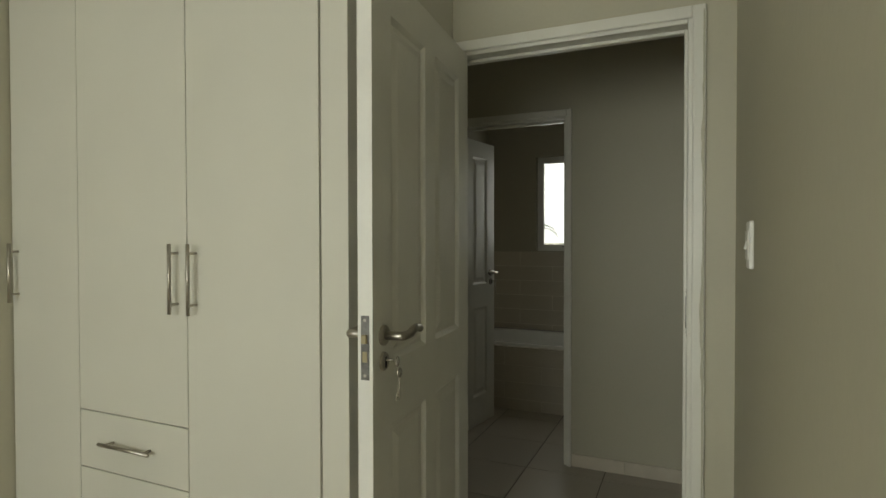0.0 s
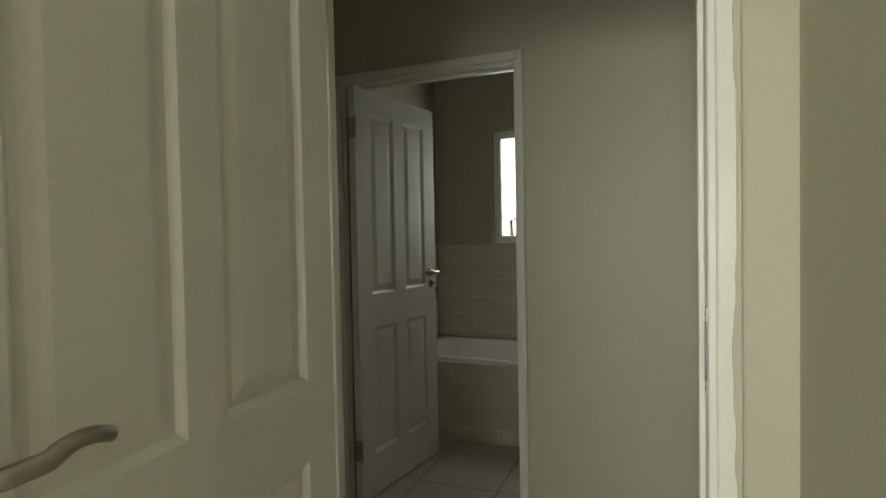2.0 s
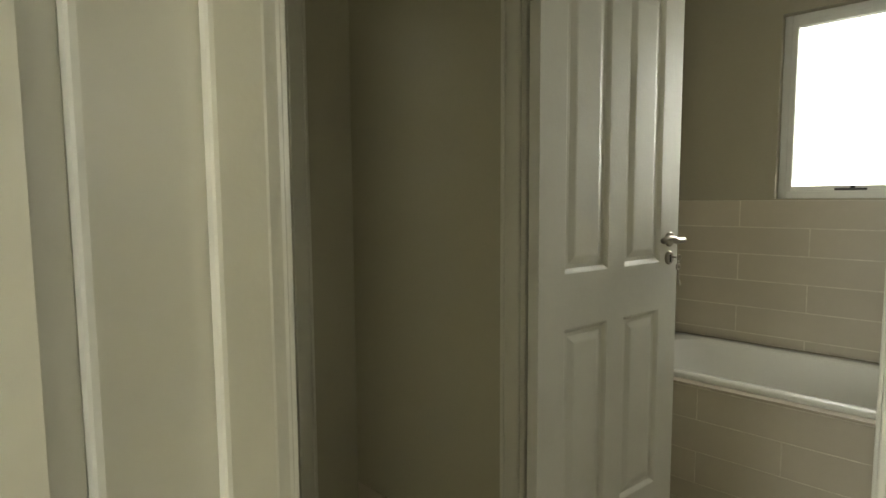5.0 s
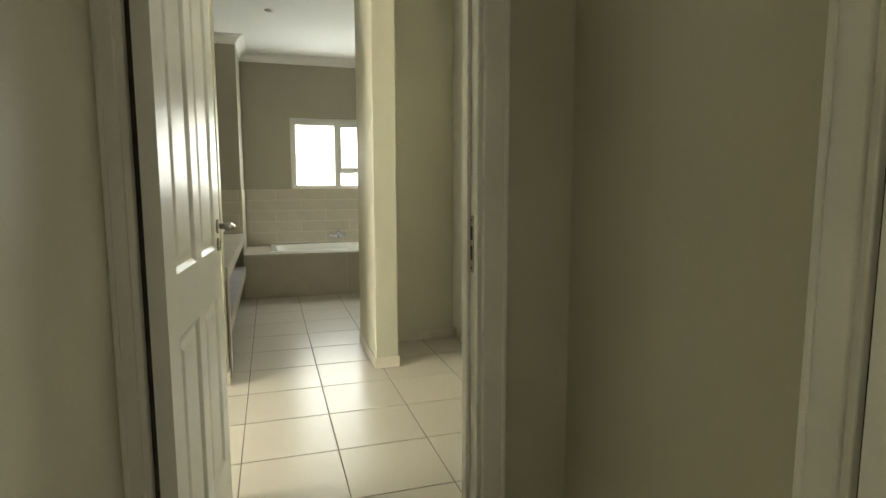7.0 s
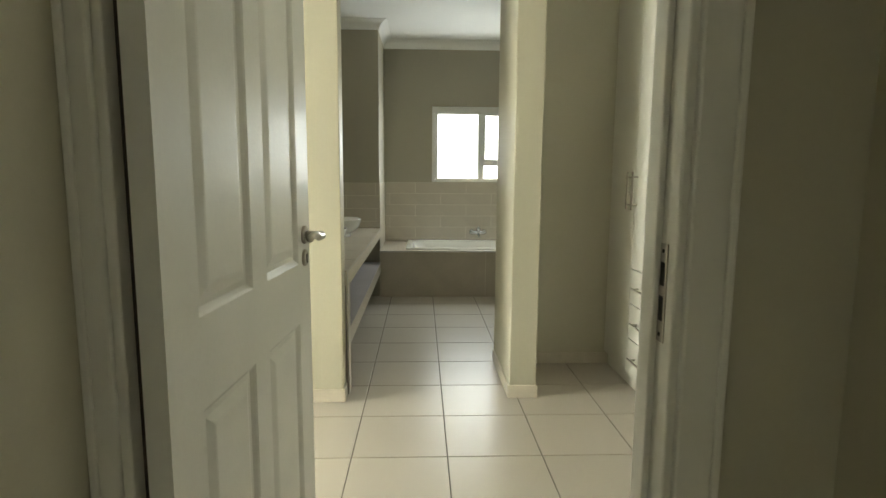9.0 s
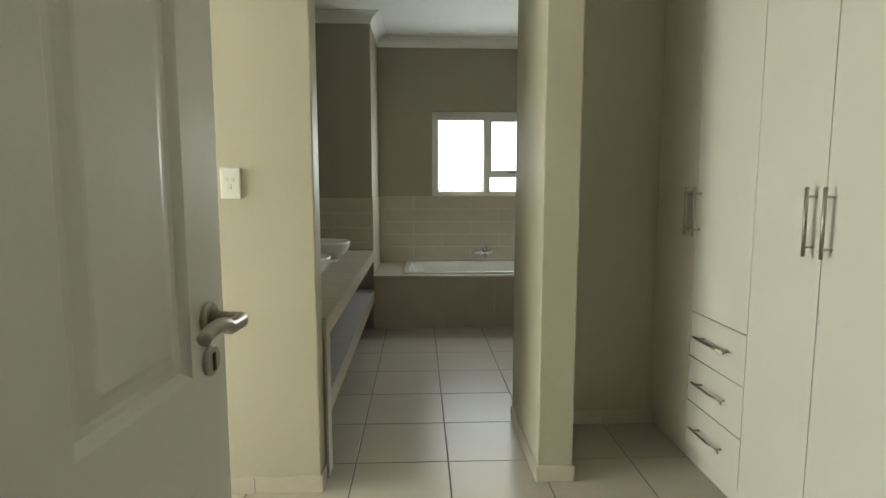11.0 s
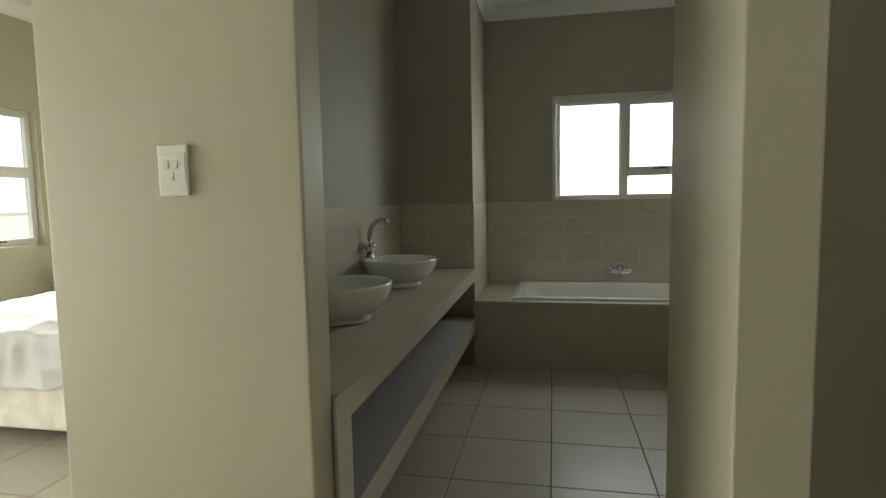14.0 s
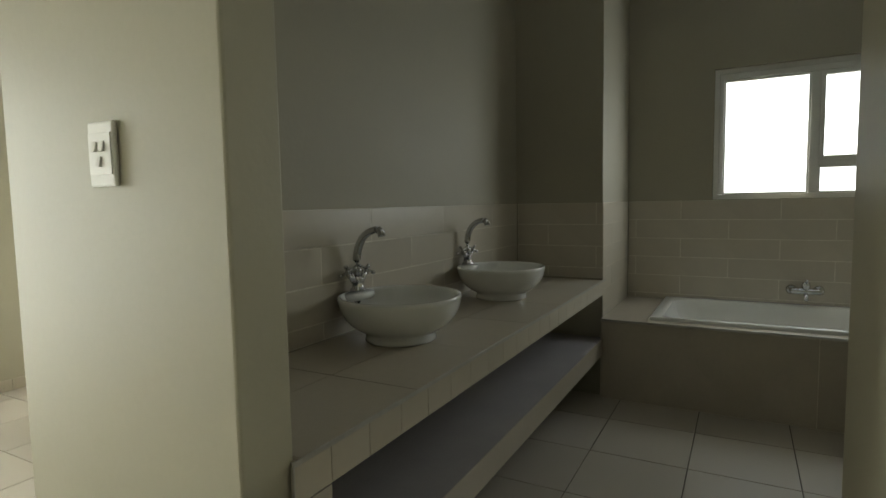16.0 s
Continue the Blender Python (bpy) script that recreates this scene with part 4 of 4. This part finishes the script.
# ---- outdoors ----
gr = structure("ground", cube(-400, 400, -400, 400, -0.65, -0.45), M_GROUND, "dry grassy ground round the house", "ground")
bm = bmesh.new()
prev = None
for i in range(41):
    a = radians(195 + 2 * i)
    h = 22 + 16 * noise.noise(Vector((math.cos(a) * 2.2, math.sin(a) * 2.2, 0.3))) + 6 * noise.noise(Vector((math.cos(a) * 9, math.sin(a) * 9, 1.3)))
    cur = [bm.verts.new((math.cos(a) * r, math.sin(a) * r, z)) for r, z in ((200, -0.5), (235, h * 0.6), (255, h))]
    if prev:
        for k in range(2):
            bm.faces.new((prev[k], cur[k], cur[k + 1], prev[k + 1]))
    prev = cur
# Hill ridge glows by itself, so haze is part of its colour.
structure("backdrop_hills", bm, M_HILL, "distant grey-green hills on the horizon with a painted haze glow", "hills", smooth=True)
bm = bmesh.new()
lo = [bm.verts.new((300 * math.cos(i * math.pi / 32), 300 * math.sin(i * math.pi / 32), -1)) for i in range(64)]
hi = [bm.verts.new((v.co.x, v.co.y, 170)) for v in lo]
for i in range(64):
    bm.faces.new((lo[i], lo[(i + 1) % 64], hi[(i + 1) % 64], hi[i]))
structure("backdrop_sky_haze", bm, M_HAZE, "pale bright haze of the sky at the horizon", "sky", smooth=True)


def tree(name, at, h, r, seed, label):
    rnd = random.Random(seed)
    root = thing(name, at, label, "tree")
    bm = bmesh.new()
    tube(bm, [(0, 0, 0), (0.05, 0.03, h * 0.3), (0.0, 0.1, h * 0.6)], 0.1, 10, radii=[0.16, 0.11, 0.06])
    for k in range(7):
        a = k * 0.9 + seed
        b = h * (0.3 + 0.05 * k)
        tube(bm, [(0.02, 0.05, b), (math.cos(a) * r * 0.4, math.sin(a) * r * 0.4, b + h * 0.15), (math.cos(a) * r * 0.75, math.sin(a) * r * 0.75, b + h * 0.25)], 0.04, 6, radii=[0.05, 0.03, 0.012])
    part("trunk", bm, M_BARK, root, smooth=True)
    verts, faces = [], []
    for k in range(4200):
        while True:
            p = Vector((rnd.uniform(-1, 1), rnd.uniform(-1, 1), rnd.uniform(-1, 1)))
            if 0.25 < p.length < 1.0 and noise.noise(p * 2.6 + Vector((seed, 0, 0))) > -0.12:
                break
        c = Vector((p.x * r, p.y * r, h * 0.46 + p.z * h * 0.50))
        u = Vector((rnd.gauss(0, 1), rnd.gauss(0, 1), rnd.gauss(0, 1))).normalized() * rnd.uniform(0.06, 0.13)
        w = u.cross(Vector((rnd.gauss(0, 1), rnd.gauss(0, 1), rnd.gauss(0, 1)))).normalized() * u.length * 0.5
        n = len(verts)
        verts += [c - u, c + w, c + u, c - w]
        faces.append((n, n + 1, n + 2, n + 3))
    me = bpy.data.meshes.new("crown")
    me.from_pydata(verts, [], faces)
    me.materials.append(M_LEAF)
    cr = new("crown", me)
    cr.parent = root
    return root


tree("tree", (-38.0, -52.0, -0.45), 4.0, 3.2, 3, "leafy green garden tree beyond the window")
tree("tree", (-30.0, -55.0, -0.45), 3.4, 3.0, 5, "leafy green garden tree beyond the window")


def palm(name, at, h, r, seed, label):
    """A low feathery palm: a trunk and arching fronds with leaflets."""
    rnd = random.Random(seed)
    root = thing(name, at, label, "palm tree")
    part("trunk", tube(bmesh.new(), [(0, 0, 0), (0.05, 0.02, h * 0.5), (0.0, 0.04, h * 0.8)], 0.12, 10, radii=[0.2, 0.15, 0.13]), M_BARK, root, smooth=True)
    for k in range(26):
        a, lift = rnd.uniform(0, 6.28), rnd.uniform(0.1, 1.0)
        verts, faces = [], []
        d = Vector((math.cos(a), math.sin(a), 0))
        side = Vector((-d.y, d.x, 0))
        for i in range(14):
            s = i / 13
            c = d * r * s * (1.1 - 0.3 * lift) + Vector((0, 0, h * 0.8 + r * (0.9 * lift * s - 0.9 * s * s)))
            for q in (-1, 1):
                n = len(verts)
                tip = c + side * q * r * 0.28 * math.sin(3.0 * min(1, s + 0.08)) + d * 0.12 - Vector((0, 0, 0.10))
                verts += [c, c + d * 0.05, tip]
                faces.append((n, n + 1, n + 2))
        me = bpy.data.meshes.new("frond")
        me.from_pydata(verts, [], faces)
        me.materials.append(M_PALM)
        f = new("frond", me)
        f.parent = root


palm("palm_tree", (-10.0, 40.0, -0.45), 3.3, 1.9, 8, "pale feathery palm tree behind the house")

# ---- floors ----
PITCH, FX, FY = 0.4325, -3.658, 2.842


laid = set()
bm = bmesh.new()
_r = [[bm.verts.new((sx * (PITCH / 2 - 0.0024 - o), sy * (PITCH / 2 - 0.0024 - o), z)) for sx, sy in ((-1, -1), (1, -1), (1, 1), (-1, 1))] for o, z in ((0, -0.0034), (0, -0.0012), (0.002, 0.0))]
for A, B in zip(_r, _r[1:]):
    for k in range(4):
        bm.faces.new((A[k], A[(k + 1) % 4], B[(k + 1) % 4], B[k]))
bm.faces.new(_r[-1])
TILE = mesh_of("floor_tile", bm, M_FLOOR)


def floor(name, rects, label):
    """Square tiles on one grid through all rooms, over a bed of grout; rects: plan rectangles (x0, x1, y0, y1)."""
    bm = bmesh.new()
    for x0, x1, y0, y1 in rects:
        box(bm, x0, x1, y0, y1, -0.12, -0.0035)
    root = structure(name, bm, M_GROUT, label, "floor")
    for x0, x1, y0, y1 in rects:
        for i in range(math.floor((x0 - FX) / PITCH), math.ceil((x1 - FX) / PITCH)):
            for j in range(math.floor((y0 - FY) / PITCH), math.ceil((y1 - FY) / PITCH)):
                if (i, j) not in laid:
                    laid.add((i, j))
                    ob = new("floor_tile", TILE)
                    ob.parent = root
                    ob.location = (FX + (i + 0.5) * PITCH, FY + (j + 0.5) * PITCH, 0)
    return root


floor("floor_suite", [(-4.325, -2.12, 2.29, 4.57), (-4.285, -2.12, 1.59, 2.29), (-7.20, -2.24, -1.25, 1.59)], "cream glazed square floor tiles with dark grout")
floor("floor_bathroom", [(-7.87, -5.0, 2.29, 4.57), (-5.0, -4.325, 2.29, 3.225), (-7.05, -4.41, 1.74, 2.29), (-4.91, -4.325, 3.38, 4.57)], "cream glazed square bathroom floor tiles")
floor("floor_lobby", [(-2.12, 1.70, 2.13, 3.51)], "cream glazed square lobby floor tiles")
floor("floor_second_bathroom", [(-1.50, 0.40, 3.51, 5.08)], "cream glazed square bathroom floor tiles")
floor("floor_second_bedroom", [(-2.17, 0.372, -2.17, 2.13)], "cream glazed square bedroom floor tiles")
